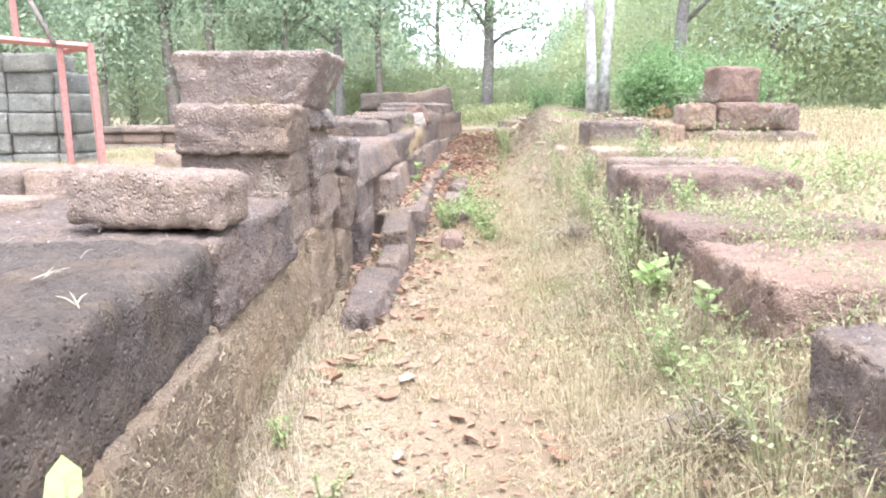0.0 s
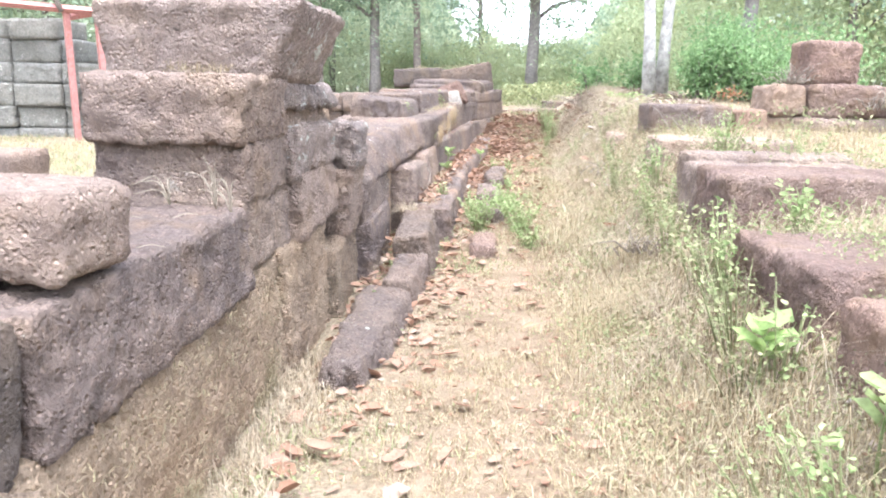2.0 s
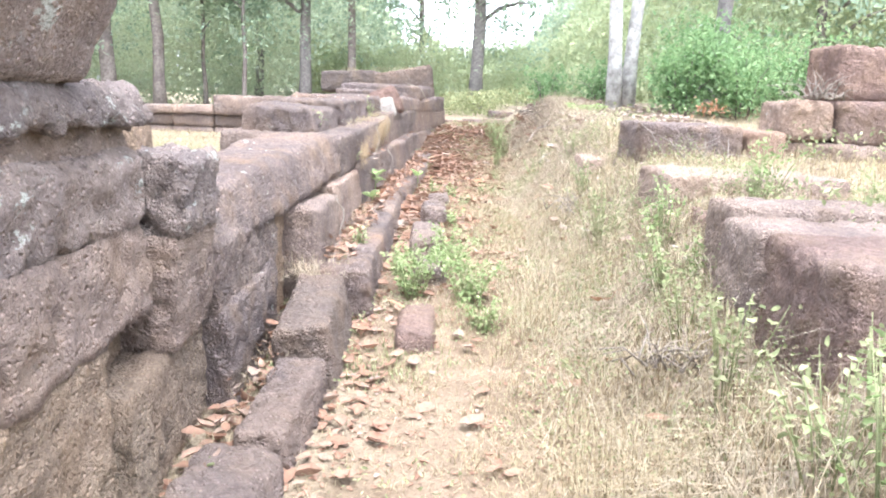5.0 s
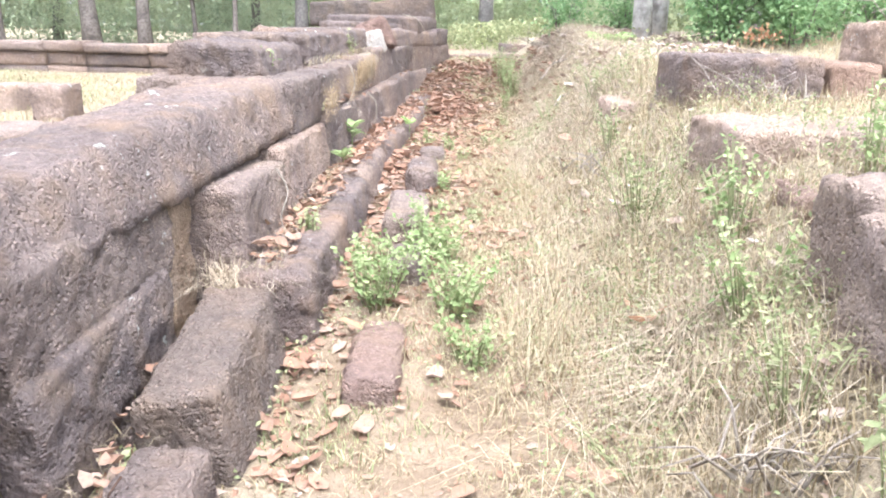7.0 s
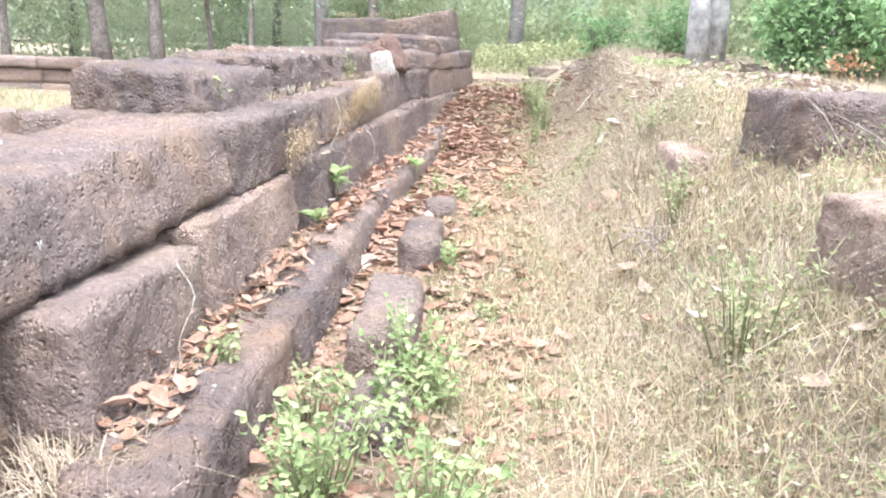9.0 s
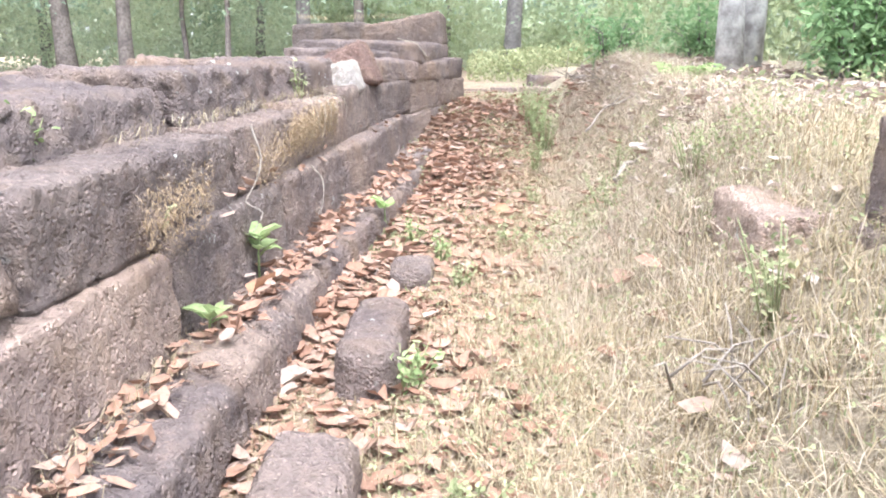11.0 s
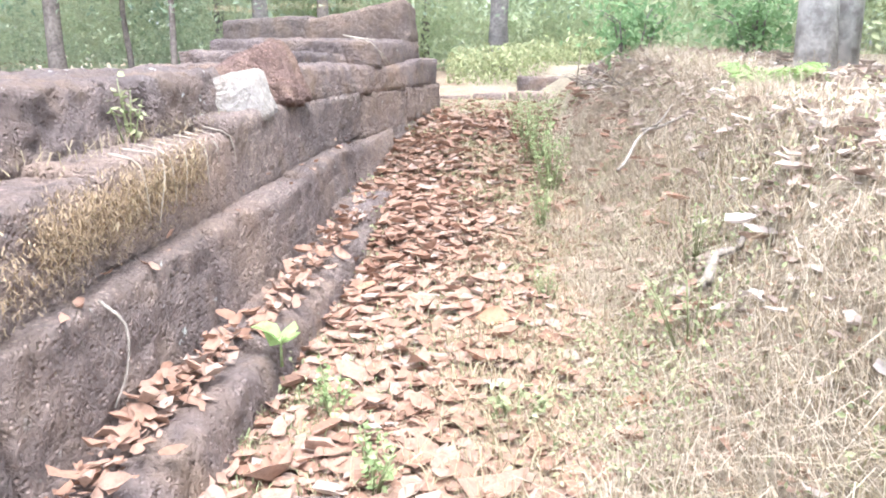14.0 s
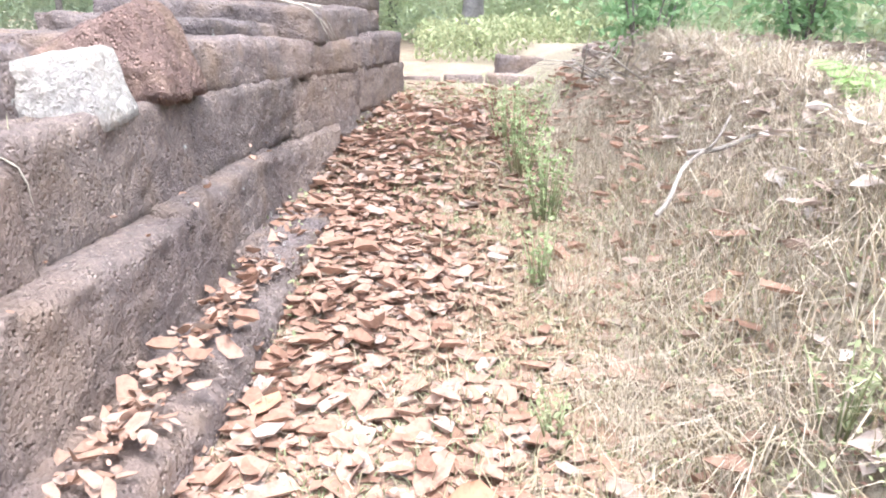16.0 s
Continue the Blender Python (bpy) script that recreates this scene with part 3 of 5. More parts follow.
# far low wall of the courtyard
low = tagged(anchor("wall_north", -6, 21, 0.4), "low two-course laterite wall closing the courtyard", "ruined wall", kind="structure")
lx = -13.0
n = 0
while lx < -2.0:
    ln = (1.1, 0.8, 1.3, 0.95)[n % 4]
    top = 1.08 + 0.02 * (n % 3) if lx < -5.6 else 1.33 + 0.03 * (n % 2)
    for z0, z1 in ((0.2, 0.62), (0.625, 0.9), (0.905, top)):
        cs = box_corners(lx, lx + ln - 0.02, 20.8 - (0.08 if z1 == top else 0), 21.7, z0, z1, seed=200 + n + int(z0 * 50))
        child(new("block", block_mesh(cs, M_WALL if (n + int(z0 * 9)) % 3 == 0 else M_MID, res=0.12, seed=next_seed())), low)
    lx += ln
    n += 1
# courtyard stumps
for x0, x1, y0, y1, z0, z1 in ((-4.6, -3.42, 6.0, 6.7, 0.3, 1.03), (-3.4, -3.02, 6.0, 6.6, 0.7, 1.04), (-3.75, -3.0, 5.45, 5.95, 0.25, 0.84), (-4.6, -3.8, 5.4, 5.95, 0.25, 0.8), (-3.9, -3.55, 12.9, 13.3, 0.3, 0.85), (-5.4, -4.7, 14, 14.6, 0.3, 0.75), (-3.6, -2.9, 11.2, 11.9, 0.3, 0.62)):
    loose("courtyard_block", "weathered laterite block standing in the grassy courtyard", "courtyard blocks", M_WALL, box_corners(x0, x1, y0, y1, z0, z1, seed=int(-x0 * 100)), res=0.07)

# grey ruined tower beyond the courtyard
tower = tagged(anchor("stone_ruin", -8.7, 15.6, 0.4), "tall grey lichened ruin of squared stone blocks", "ruin")
z = 0.2
for c in range(6):
    h = (0.45, 0.4, 0.42, 0.38, 0.42, 0.36)[c]
    x = -10.6 + 0.2 * (c % 2)
    right = -7.35 - 0.03 * c - (0.25 if c == 5 else 0)
    while x < right - 0.1:
        ln = min(0.75 + 0.2 * ((c * 3 + int(x * 2)) % 3), right - x)
        child(new("block", block_mesh(box_corners(x, x + ln - 0.03, 15.1 + 0.03 * ((c + int(x * 3)) % 3), 16.2, z, z + h, seed=300 + c * 20 + int(-x * 3)), M_GREY, res=0.07, rnd=0.02, seed=next_seed())), tower)
        x += ln
    z += h


# ---- tubes: posts, trunks, branches, stems ----
def tube(points, radii, sides=6, wob=0.0, seed=0):
    """Vertices and faces of a bent, tapering tube."""
    pts = [Vector(p) for p in points]
    g = np.random.default_rng(seed + 900)
    verts, faces = [], []
    for i, p in enumerate(pts):
        a = pts[max(i - 1, 0)]
        b = pts[min(i + 1, len(pts) - 1)]
        axis = (b - a).normalized()
        ref = Vector((1, 0, 0)) if abs(axis.x) < 0.8 else Vector((0, 1, 0))
        u = axis.cross(ref).normalized()
        v = axis.cross(u)
        for k in range(sides):
            t = 2 * math.pi * k / sides
            r = radii[i] * (1 + wob * g.uniform(-1, 1))
            verts.append(p + u * (math.cos(t) * r) + v * (math.sin(t) * r))
    for i in range(len(pts) - 1):
        for k in range(sides):
            k2 = (k + 1) % sides
            faces.append((i * sides + k, i * sides + k2, (i + 1) * sides + k2, (i + 1) * sides + k))
    faces.append(tuple(range(sides - 1, -1, -1)))
    faces.append(tuple((len(pts) - 1) * sides + k for k in range(sides)))
    return verts, faces


def joined(pieces):
    verts, faces = [], []
    for v, f in pieces:
        o = len(verts)
        verts += list(v)
        faces += [tuple(i + o for i in q) for q in f]
    return verts, faces


def bar(a, b, w):
    """A square steel section from a to b."""
    return tube([a, b], [w * 0.7, w * 0.7], 4)


# red steel frame by the ruin
frame_thing = tagged(anchor("steel_frame", -7.1, 14.8, 0.45), "red-painted steel propping frame beside the grey ruin", "frame")
for nm, a, b, w in (("post", (-7.37, 14.8, 0.3), (-7.4, 14.8, 2.72), 0.1), ("post", (-6.75, 14.8, 0.3), (-6.82, 14.8, 2.78), 0.12), ("beam", (-9.6, 14.75, 2.95), (-6.8, 14.75, 2.72), 0.1),
                    ("brace", (-7.45, 14.86, 2.62), (-6.78, 14.86, 2.74), 0.08), ("upright", (-8.2, 14.8, 2.78), (-8.25, 14.8, 4.4), 0.1)):
    v, f = bar(a, b, w)
    child(new(nm, mesh(nm, v, f, M_STEEL, False)), frame_thing)
v, f = tube([(-7.42, 14.7, 2.72), (-7.65, 14.7, 3.2), (-8.05, 14.7, 4.0)], [0.045, 0.05, 0.05], 6)
tagged(new("pole", mesh("pole", v, f, M_BARK)), "grey wooden pole leaning on the steel frame", "pole")


# ---- leaves and blades in bulk ----
def turned(n, g, flat=0.5):
    """Random leaf frames: along, across and up for n leaves; flat draws them to the level."""
    yaw = g.uniform(0, 2 * np.pi, n)
    pitch = g.normal(0, flat, n)
    roll = g.normal(0, flat, n)
    al = np.stack([np.cos(yaw) * np.cos(pitch), np.sin(yaw) * np.cos(pitch), np.sin(pitch)], 1)
    ac = np.stack([-np.sin(yaw), np.cos(yaw), np.zeros(n)], 1)
    up = np.cross(al, ac)
    ac2 = ac * np.cos(roll)[:, None] + up * np.sin(roll)[:, None]
    return al, ac2, np.cross(al, ac2)


def leaf_cloud(name, pts, size, mat, g, flat=0.9, slim=0.5):
    """Many small pointed leaves, four corners each with a folded rib, as one mesh."""
    n = len(pts)
    al, ac, up = turned(n, g, flat)
    L = (size * g.uniform(0.6, 1.3, n))[:, None]
    base, tip = pts - al * L * 0.5, pts + al * L * 0.5
    w = L * slim * 0.5
    a, b = pts + ac * w + up * L * 0.12, pts - ac * w + up * L * 0.12
    verts = np.stack([base, a, tip, b], 1).reshape(-1, 3)
    o = (np.arange(n) * 4)[:, None]
    loops = np.concatenate([o + [0, 1, 2], o + [0, 2, 3]], 1).ravel()
    return fast_mesh(name, verts, loops, [3] * (2 * n), mat)


def broad_leaves(name, pts, size, mat, g, flat=0.35, curl=0.25, slim=0.55, frames=None):
    """Broad curled leaves with a rib, eight corners each, as one mesh."""
    n = len(pts)
    al, ac, up = frames if frames is not None else turned(n, g, flat)
    L = np.broadcast_to(np.asarray(size, float), (n,))[:, None]
    c = (curl * g.normal(0.4, 0.8, n))[:, None]
    e = (0.12 * g.normal(0.6, 0.8, n))[:, None]

    def at(u, v, h):
        return pts + al * (L * u) + ac * (L * slim * v) + up * (L * (h + c * (u - 0.5) ** 2 * 4 * 0.35))

    jig = lambda: g.uniform(-0.13, 0.13, n)[:, None]
    B, T = at(0.0, 0.0, 0), at(1.0, 0.0, 0)
    M1, M2 = at(0.32, 0.0, -0.02), at(0.68, 0.0, -0.02)
    L1, L2 = at(0.2 + jig(), 0.42 + jig(), e), at(0.72 + jig(), 0.4 + jig(), e)
    R1, R2 = at(0.2 + jig(), -0.42 + jig(), e), at(0.72 + jig(), -0.4 + jig(), e)
    verts = np.stack([B, M1, M2, T, L1, L2, R1, R2], 1).reshape(-1, 3)
    o = (np.arange(n) * 8)[:, None]
    loops = np.concatenate([o + [0, 6, 1], o + [0, 1, 4], o + [6, 7, 2, 1], o + [4, 1, 2, 5], o + [7, 3, 2], o + [5, 2, 3]], 1).ravel()
    return fast_mesh(name, verts, loops, [3, 3, 4, 4, 3, 3] * n, mat, True)


def blades(name, pts, height, width, bend, mat, g, slope=None):
    """Bent grass blades rooted at pts, as one mesh."""
    n = len(pts)
    H = (height * g.uniform(0.45, 1.3, n))[:, None]
    yaw = g.uniform(0, 2 * np.pi, n)
    d = np.stack([np.cos(yaw), np.sin(yaw), np.zeros(n)], 1)
    if slope is not None:
        d = d + slope
    s = np.stack([-np.sin(yaw), np.cos(yaw), np.zeros(n)], 1) * (np.asarray(width) * g.uniform(0.6, 1.3, n))[:, None]
    d = d / np.maximum(1.0, np.linalg.norm(d, axis=1, keepdims=True) / 1.15)
    k = np.minimum(bend * np.abs(g.normal(0.5, 0.45, n)), 1.9)[:, None]
    up = np.array([0, 0, 1.0])
    p1 = pts + H * (0.5 * up * (1 - 0.15 * k) + 0.28 * k * d)
    p2 = pts + H * (0.92 * up * np.maximum(1 - 0.62 * k, 0.06) + 0.95 * k * d)
    verts = np.stack([pts - s, pts + s, p1 + s * 0.7, p1 - s * 0.7, p2], 1).reshape(-1, 3)
    o = (np.arange(n) * 5)[:, None]
    loops = np.concatenate([o + [0, 1, 2, 3], o + [3, 2, 4]], 1).ravel()
    return fast_mesh(name, verts, loops, [4, 3] * n, mat)


def scatter(n, x0, x1, y0, y1, g, keep=None, lift=0.0):
    x, y = g.uniform(x0, x1, n), g.uniform(y0, y1, n)
    if keep is not None:
        ok = g.uniform(0, 1, n) < keep(x, y)
        x, y = x[ok], y[ok]
    return np.stack([x, y, ground_z(x, y) + lift], 1)


def tufted(p, size, g, share=0.75):
    """Draws most of the points together into tufts; gives the points and the way each leans out of its tuft."""
    n = len(p)
    home = p[g.integers(0, max(1, n // 14), n)]
    off = np.concatenate([g.normal(0, size, (n, 2)), np.zeros((n, 1))], 1)
    out = np.where((g.uniform(0, 1, n) < share)[:, None], home + off, p)
    out[:, 2] = ground_z(out[:, 0], out[:, 1])
    return out, off / size * 0.6


def patchy(x, y, scale, seed, lo, hi):
    return step(lo, hi, vnoise(np.stack([x, y, 0 * x], 1), scale, seed))


def stuff(name, me, label, category):
    return tagged(new(name, me), label, category, kind="stuff")


def toe_at(y):
    return np.interp(y, TOE_Y, TOE_X)


g = np.random.default_rng(21)
# dry grass on the verge and bank
verge = lambda x, y: step(-0.55 - 0.5 * step(6.5, 8.5, y), 0.2 - 0.3 * step(6.5, 8.5, y), x - toe_at(y)) * (0.35 + 0.65 * patchy(x, y, 1.3, 61, -0.5, 0.3)) * (1 - 0.92 * step(1.75, 2.1, x) * step(12.3, 13.3, y))
pts = scatter(120000, 0.1, 3.0, 0.3, 17.2, g, verge)
pts, out = tufted(pts, 0.045, g)
stuff("dry_grass", blades("dry_grass", pts, 0.14, 0.0024, 1.9, M_STRAW, g, out), "tangled straw-coloured dry grass on the verge", "dry grass")
face = lambda x, y: step(-0.15, 0.1, x - toe_at(y)) * (1 - step(0.75, 1.0, x - toe_at(y))) * (0.3 + 0.7 * patchy(x, y, 1.7, 68, -0.4, 0.3)) * (0.25 + 0.75 * step(10.5, 12.5, y))
pts = scatter(95000, 0.8, 2.6, 7.5, 17.5, g, face)
pts, out = tufted(pts, 0.06, g)
stuff("bank_straw", blades("bank_straw", pts, 0.2, 0.0017, 2.2, M_BANK, g, out), "long bleached straw drooping down the bank", "dry grass")
# thin short grass over the path
thin = lambda x, y: (0.25 + 0.75 * patchy(x, y, 1.9, 62, -0.2, 0.5)) * (0.75 + 0.25 * step(7.0, 8.5, y)) * (1 - 0.6 * step(10.5, 12, y))
pts = scatter(150000, -0.85, 1.3, 0.8, 19.5, g, thin)
pts, out = tufted(pts, 0.03, g)
stuff("path_grass", blades("path_grass", pts, 0.05, 0.0022, 1.9, M_STRAW, g, out), "short dry grass scattered over the earth path", "dry grass")
pts = scatter(70000, -0.85, 2.0, 1.0, 20.2, g, lambda x, y: patchy(x, y, 1.2, 63, 0.0, 0.5) * (0.6 + 0.4 * step(6.5, 8, y)) + 0.3 * step(18, 19.5, y))
pts, out = tufted(pts, 0.04, g)
stuff("green_grass", blades("green_grass", pts, 0.065, 0.003, 1.3, M_HERB2, g, out), "patches of short green grass on the path", "grass")
tall = lambda x, y: np.clip(1 - np.abs(x - 1.1) / 0.5, 0, 1) * (0.2 + 0.8 * patchy(x, y, 1.5, 70, -0.2, 0.4))
pts = scatter(46000, 0.6, 1.6, 0.8, 9.0, g, tall)
pts, out = tufted(pts, 0.06, g)
stuff("verge_straw", blades("verge_straw", pts, 0.28, 0.002, 1.7, M_STRAW, g, out), "tall tangled straw at the fallen blocks' feet", "dry grass")
pts = scatter(30000, 0.5, 2.5, 1.0, 17.0, g, lambda x, y: step(-0.3, 0.3, x - toe_at(y)) * patchy(x, y, 1.4, 74, -0.1, 0.4))
pts, out = tufted(pts, 0.09, g)
stuff("verge_stems", blades("verge_stems", pts, 0.34, 0.0016, 2.6, M_BANK, g, out), "long bleached stems lying tangled over the verge", "dry grass")
foot = lambda x, y: np.clip(1 - np.abs(x + 0.78) / 0.22, 0, 1)
pts = scatter(9000, -1.0, -0.5, 0.8, 5.4, g, foot)
stuff("foot_straw", blades("foot_straw", pts, 0.11, 0.0024, 1.8, M_BANK, g), "dry grass along the wall's foot", "dry grass")
# tall weeds on the ground behind the fallen blocks
pts = scatter(60000, 2.0, 9.0, 2.0, 17.0, g, lambda x, y: (0.3 + 0.7 * patchy(x, y, 0.9, 64, -0.3, 0.4)) * (1 - 0.9 * step(12.0, 13.0, y) * (1 - step(4.2, 5.0, x))))
stuff("weed_grass", blades("weed_grass", pts, 0.2, 0.003, 1.7, M_STRAW, g), "rough pale weeds over the raised ground", "weeds")
pts = scatter(26000, 2.0, 9.0, 3.0, 15.0, g, lambda x, y: patchy(x, y, 0.8, 65, 0.0, 0.5) * (1 - 0.9 * step(12.0, 13.0, y) * (1 - step(4.2, 5.0, x))))
pts[:, 2] += g.uniform(0.02, 0.3, len(pts))
stuff("weed_leaves", leaf_cloud("weed_leaves", pts, 0.05, M_HERB2, g, 0.6), "pale green leafy weeds over the raised ground", "weeds")
# courtyard grass
pts = scatter(42000, -9.0, -2.2, 4.0, 20.6, g)
stuff("courtyard_grass", blades("courtyard_grass", pts, 0.1, 0.004, 1.4, M_STRAW, g), "short bleached grass in the courtyard", "grass")
pts = scatter(32000, -9.0, -2.2, 4.0, 20.6, g, lambda x, y: patchy(x, y, 0.6, 66, -0.1, 0.4))
stuff("courtyard_weeds", blades("courtyard_weeds", pts, 0.09, 0.005, 1.2, M_HERB2, g), "fresh green grass in the courtyard", "grass")

# small leafy weeds through the verge
pts = scatter(85000, 0.2, 2.4, 1.0, 16.5, g, lambda x, y: (1 - 0.75 * step(12.5, 14.5, y)) * step(-0.5, 0.15, x - toe_at(y)) * (0.15 + 0.85 * patchy(x, y, 1.6, 67, -0.15, 0.45)))
pts[:, 2] += g.uniform(0.02, 0.1, len(pts)) + 0.13 * g.uniform(0, 1, len(pts)) * step(-0.1, 0.3, pts[:, 0] - toe_at(pts[:, 1]))
stuff("verge_weeds", leaf_cloud("verge_weeds", pts, 0.024, M_HERB2, g, 0.7), "small-leaved green weeds among the dry grass", "weeds")

pts = scatter(30000, -0.7, 1.3, 0.8, 19.0, g, lambda x, y: patchy(x, y, 2.3, 72, 0.15, 0.6) * (0.5 + 0.5 * step(7, 9, y)))
pts[:, 2] += g.uniform(0.01, 0.09, len(pts))
stuff("path_weeds", leaf_cloud("path_weeds", pts, 0.026, M_HERB2, g, 0.6), "tiny green weeds sprouting along the path", "weeds")

# ---- leaf litter ----
def litter_share(x, y):
    near = step(8.2, 12.5, y) * (1 - step(0.4, 0.8, x - 0.2) * (1 - step(11.5, 13.2, y)))
    bank = step(12.3, 13.6, y) * step(1.8, 2.1, x) * (1 - step(4.0, 5.0, x))
    left = (1 - step(-0.35, 0.0, x)) * step(3.5, 8, y) * 0.5
    face = step(-0.1, 0.15, x - toe_at(y)) * (1 - step(0.65, 0.95, x - toe_at(y)))
    return np.clip(near * (1 - 0.72 * face) + bank + left + 0.02 + 0.035 * step(5.5, 8.0, y), 0, 1) * (1 - step(17.5, 19.5, y) * 0.85)


pts = scatter(7000, -0.8, 1.4, 1.0, 9.5, g, lambda x, y: 0.4 + 0.6 * patchy(x, y, 2.0, 69, -0.1, 0.4), 0.006)
stuff("leaf_scraps", broad_leaves("leaf_scraps", pts, 0.012 + 0.04 * g.uniform(0, 1, len(pts)) ** 2, M_LITTER, g, 0.15, 0.4, 0.55), "small scraps of dead leaf scattered over the path", "leaf litter")
pts = scatter(84000, -0.75, 3.6, 1.5, 20, g, litter_share, 0.006)
pts[:, 2] += g.uniform(0, 0.02, len(pts))
on_bank = pts[:, 0] > toe_at(pts[:, 1]) + 0.4
for here, mat, words in ((~on_bank, M_LITTER, "thick carpet of curled brown and tan dead leaves"), (on_bank, M_GREYLEAF, "bleached greyish dead leaves heaped on the bank")):
    lp = pts[here]
    stuff("leaf_litter", broad_leaves("leaf_litter", lp, 0.02 + 0.12 * g.uniform(0, 1, len(lp)) ** 2.2, mat, g, 0.14, 0.42, 0.6), words, "leaf litter")


pts = scatter(70000, -0.7, 1.9, 8.0, 18.5, g, litter_share, 0.004)
stuff("leaf_crumbs", leaf_cloud("leaf_crumbs", pts, 0.035, M_LITTER, g, 0.12, 0.7), "crumbled dead leaves matted over the path", "leaf litter")


def ledge(n, y0, y1, xa, xb, za, zb):
    """Points along a ledge of the wall, from (xa, za) at y0 to (xb, zb) at y1."""
    t = g.uniform(0, 1, n)
    return np.stack([xa + (xb - xa) * t + g.normal(0, 0.045, n), y0 + (y1 - y0) * t, za + (zb - za) * t + g.uniform(0.005, 0.045, n)], 1)


pts = np.concatenate([ledge(380, 8.3, 10.6, -0.42, -0.4, 0.43, 0.46), ledge(560, 10.6, 13.1, -0.32, -0.2, 0.48, 0.5), ledge(560, 13.1, 15.8, -0.12, 0.08, 0.5, 0.58),
                      ledge(22, 10.4, 13.5, -0.44, -0.4, 0.86, 0.87), ledge(14, 13.5, 15.8, -0.3, -0.12, 0.87, 0.93), ledge(110, 4.9, 8.0, -0.68, -0.62, 0.1, 0.2)])
stuff("ledge_litter", broad_leaves("ledge_litter", pts, 0.022 + 0.095 * g.uniform(0, 1, len(pts)) ** 2.2, M_LITTER, g, 0.28, 0.6, 0.55), "dead leaves gathered along the wall's ledges", "leaf litter")
pts = np.concatenate([ledge(500, 8.2, 11.0, -0.42, -0.4, 0.42, 0.46), ledge(260, 4.8, 8.0, -0.66, -0.6, 0.08, 0.2), ledge(300, 10.5, 14.3, -0.6, -0.5, 1.19, 1.23), ledge(200, 16.7, 18.1, -0.9, -0.2, 1.88, 1.98), ledge(150, 16.7, 17.6, -1.3, -1.2, 1.88, 1.9),
                      ledge(120, 4.7, 4.95, -1.3, -1.1, 1.52, 1.53), ledge(160, 12.3, 13.6, -0.44, -0.42, 0.95, 1.18)])
stuff("ledge_straw", blades("ledge_straw", pts, 0.07, 0.0015, 2.4, M_STRAW, g), "wisps of dead grass on the wall's ledges", "dry grass")
pts = np.concatenate([ledge(4600, 12.3, 13.5, -0.43, -0.38, 1.02, 1.07), ledge(700, 11.6, 12.3, -0.46, -0.44, 0.95, 0.98), ledge(900, 10.4, 11.0, -0.47, -0.45, 0.92, 0.95)])
pts[:, 2] += g.normal(0, 0.06, len(pts))
pts[:, 0] = np.interp(pts[:, 1], (10.3, 12.6, 13.6), (-0.465, -0.425, -0.385)) + g.uniform(-0.015, 0.02, len(pts))
stuff("moss_straw", blades("moss_straw", pts, 0.035, 0.0016, 2.8, plant("golden_dry_moss", [(0, (0.28, 0.205, 0.125)), (1, (0.41, 0.315, 0.205))], 0.2), g), "golden dry moss hanging on the wall face", "moss")

# dry moss and fibres on the foot of the wall
yy = g.uniform(0.3, 5.0, 36000)
zz = 0.02 + 0.6 * g.uniform(0, 1, 36000) ** 1.2
pts = np.stack([np.interp(yy, (0, 1.45, 2.85, 4.25, 5.0), (-0.75, -0.77, -0.83, -0.9, -0.915)) + np.where(zz > 0.58, -0.02, 0.0) * step(2.9, 2.6, yy) + g.uniform(-0.015, 0.015, 36000), yy, zz], 1)
pts = pts[g.uniform(0, 1, 36000) < 0.1 + 0.9 * step(-0.1, 0.35, fbm(pts, 2.2, 3, 77))]
stuff("foot_moss", blades("foot_moss", pts, 0.03, 0.0016, 2.6, plant("brown_moss", [(0, (0.17, 0.15, 0.09)), (0.6, (0.27, 0.225, 0.14)), (1, (0.38, 0.32, 0.22))], 0.2), g), "brown dry moss clinging to the wall's foot", "moss")

# single large leaves that stand out
LEAVES = ((0.5, 11.55, 0.17), (1.2, 11.86, 0.2), (1.38, 11.5, 0.2), (0.18, 14.0, 0.17), (1.63, 15.26, 0.16), (0.9, 8.1, 0.15), (1.3, 8.0, 0.14), (0.2, 7.0, 0.13), (1.5, 11.4, 0.16), (-0.3, 11.3, 0.2), (-0.42, 12.2, 0.18), (0.55, 13.2, 0.17), (1.1, 7.3, 0.14), (1.55, 13.2, 0.18), (0.05, 5.9, 0.09), (0.34, 5.75, 0.09), (-0.28, 5.9, 0.12), (0.75, 12.4, 0.18), (0.05, 8.2, 0.16), (0.2, 8.0, 0.15), (1.24, 8.6, 0.15), (1.3, 7.95, 0.16), (0.1, 12.3, 0.2), (0.66, 12.3, 0.22), (1.22, 12.75, 0.18), (0.36, 13.0, 0.2), (1.5, 14.2, 0.17), (1.62, 15.6, 0.18), (-0.36, 12.8, 0.22), (0.45, 14.6, 0.16), (0.9, 13.6, 0.17))
for n, (x, y, s) in enumerate(LEAVES):
    gl = np.random.default_rng(600 + n)
    z = float(ground_z(x, y)) + 0.03
    if x < 0 and y > 8:
        z = 0.53
    tagged(new("fallen_leaf", broad_leaves("fallen_leaf", np.array([[x, y, z]]), s, M_LITTER if n % 3 else M_ORANGE, gl, 0.35, 0.6)), "large curled dead leaf lying on the ground", "dead leaf", "large fallen leaves")


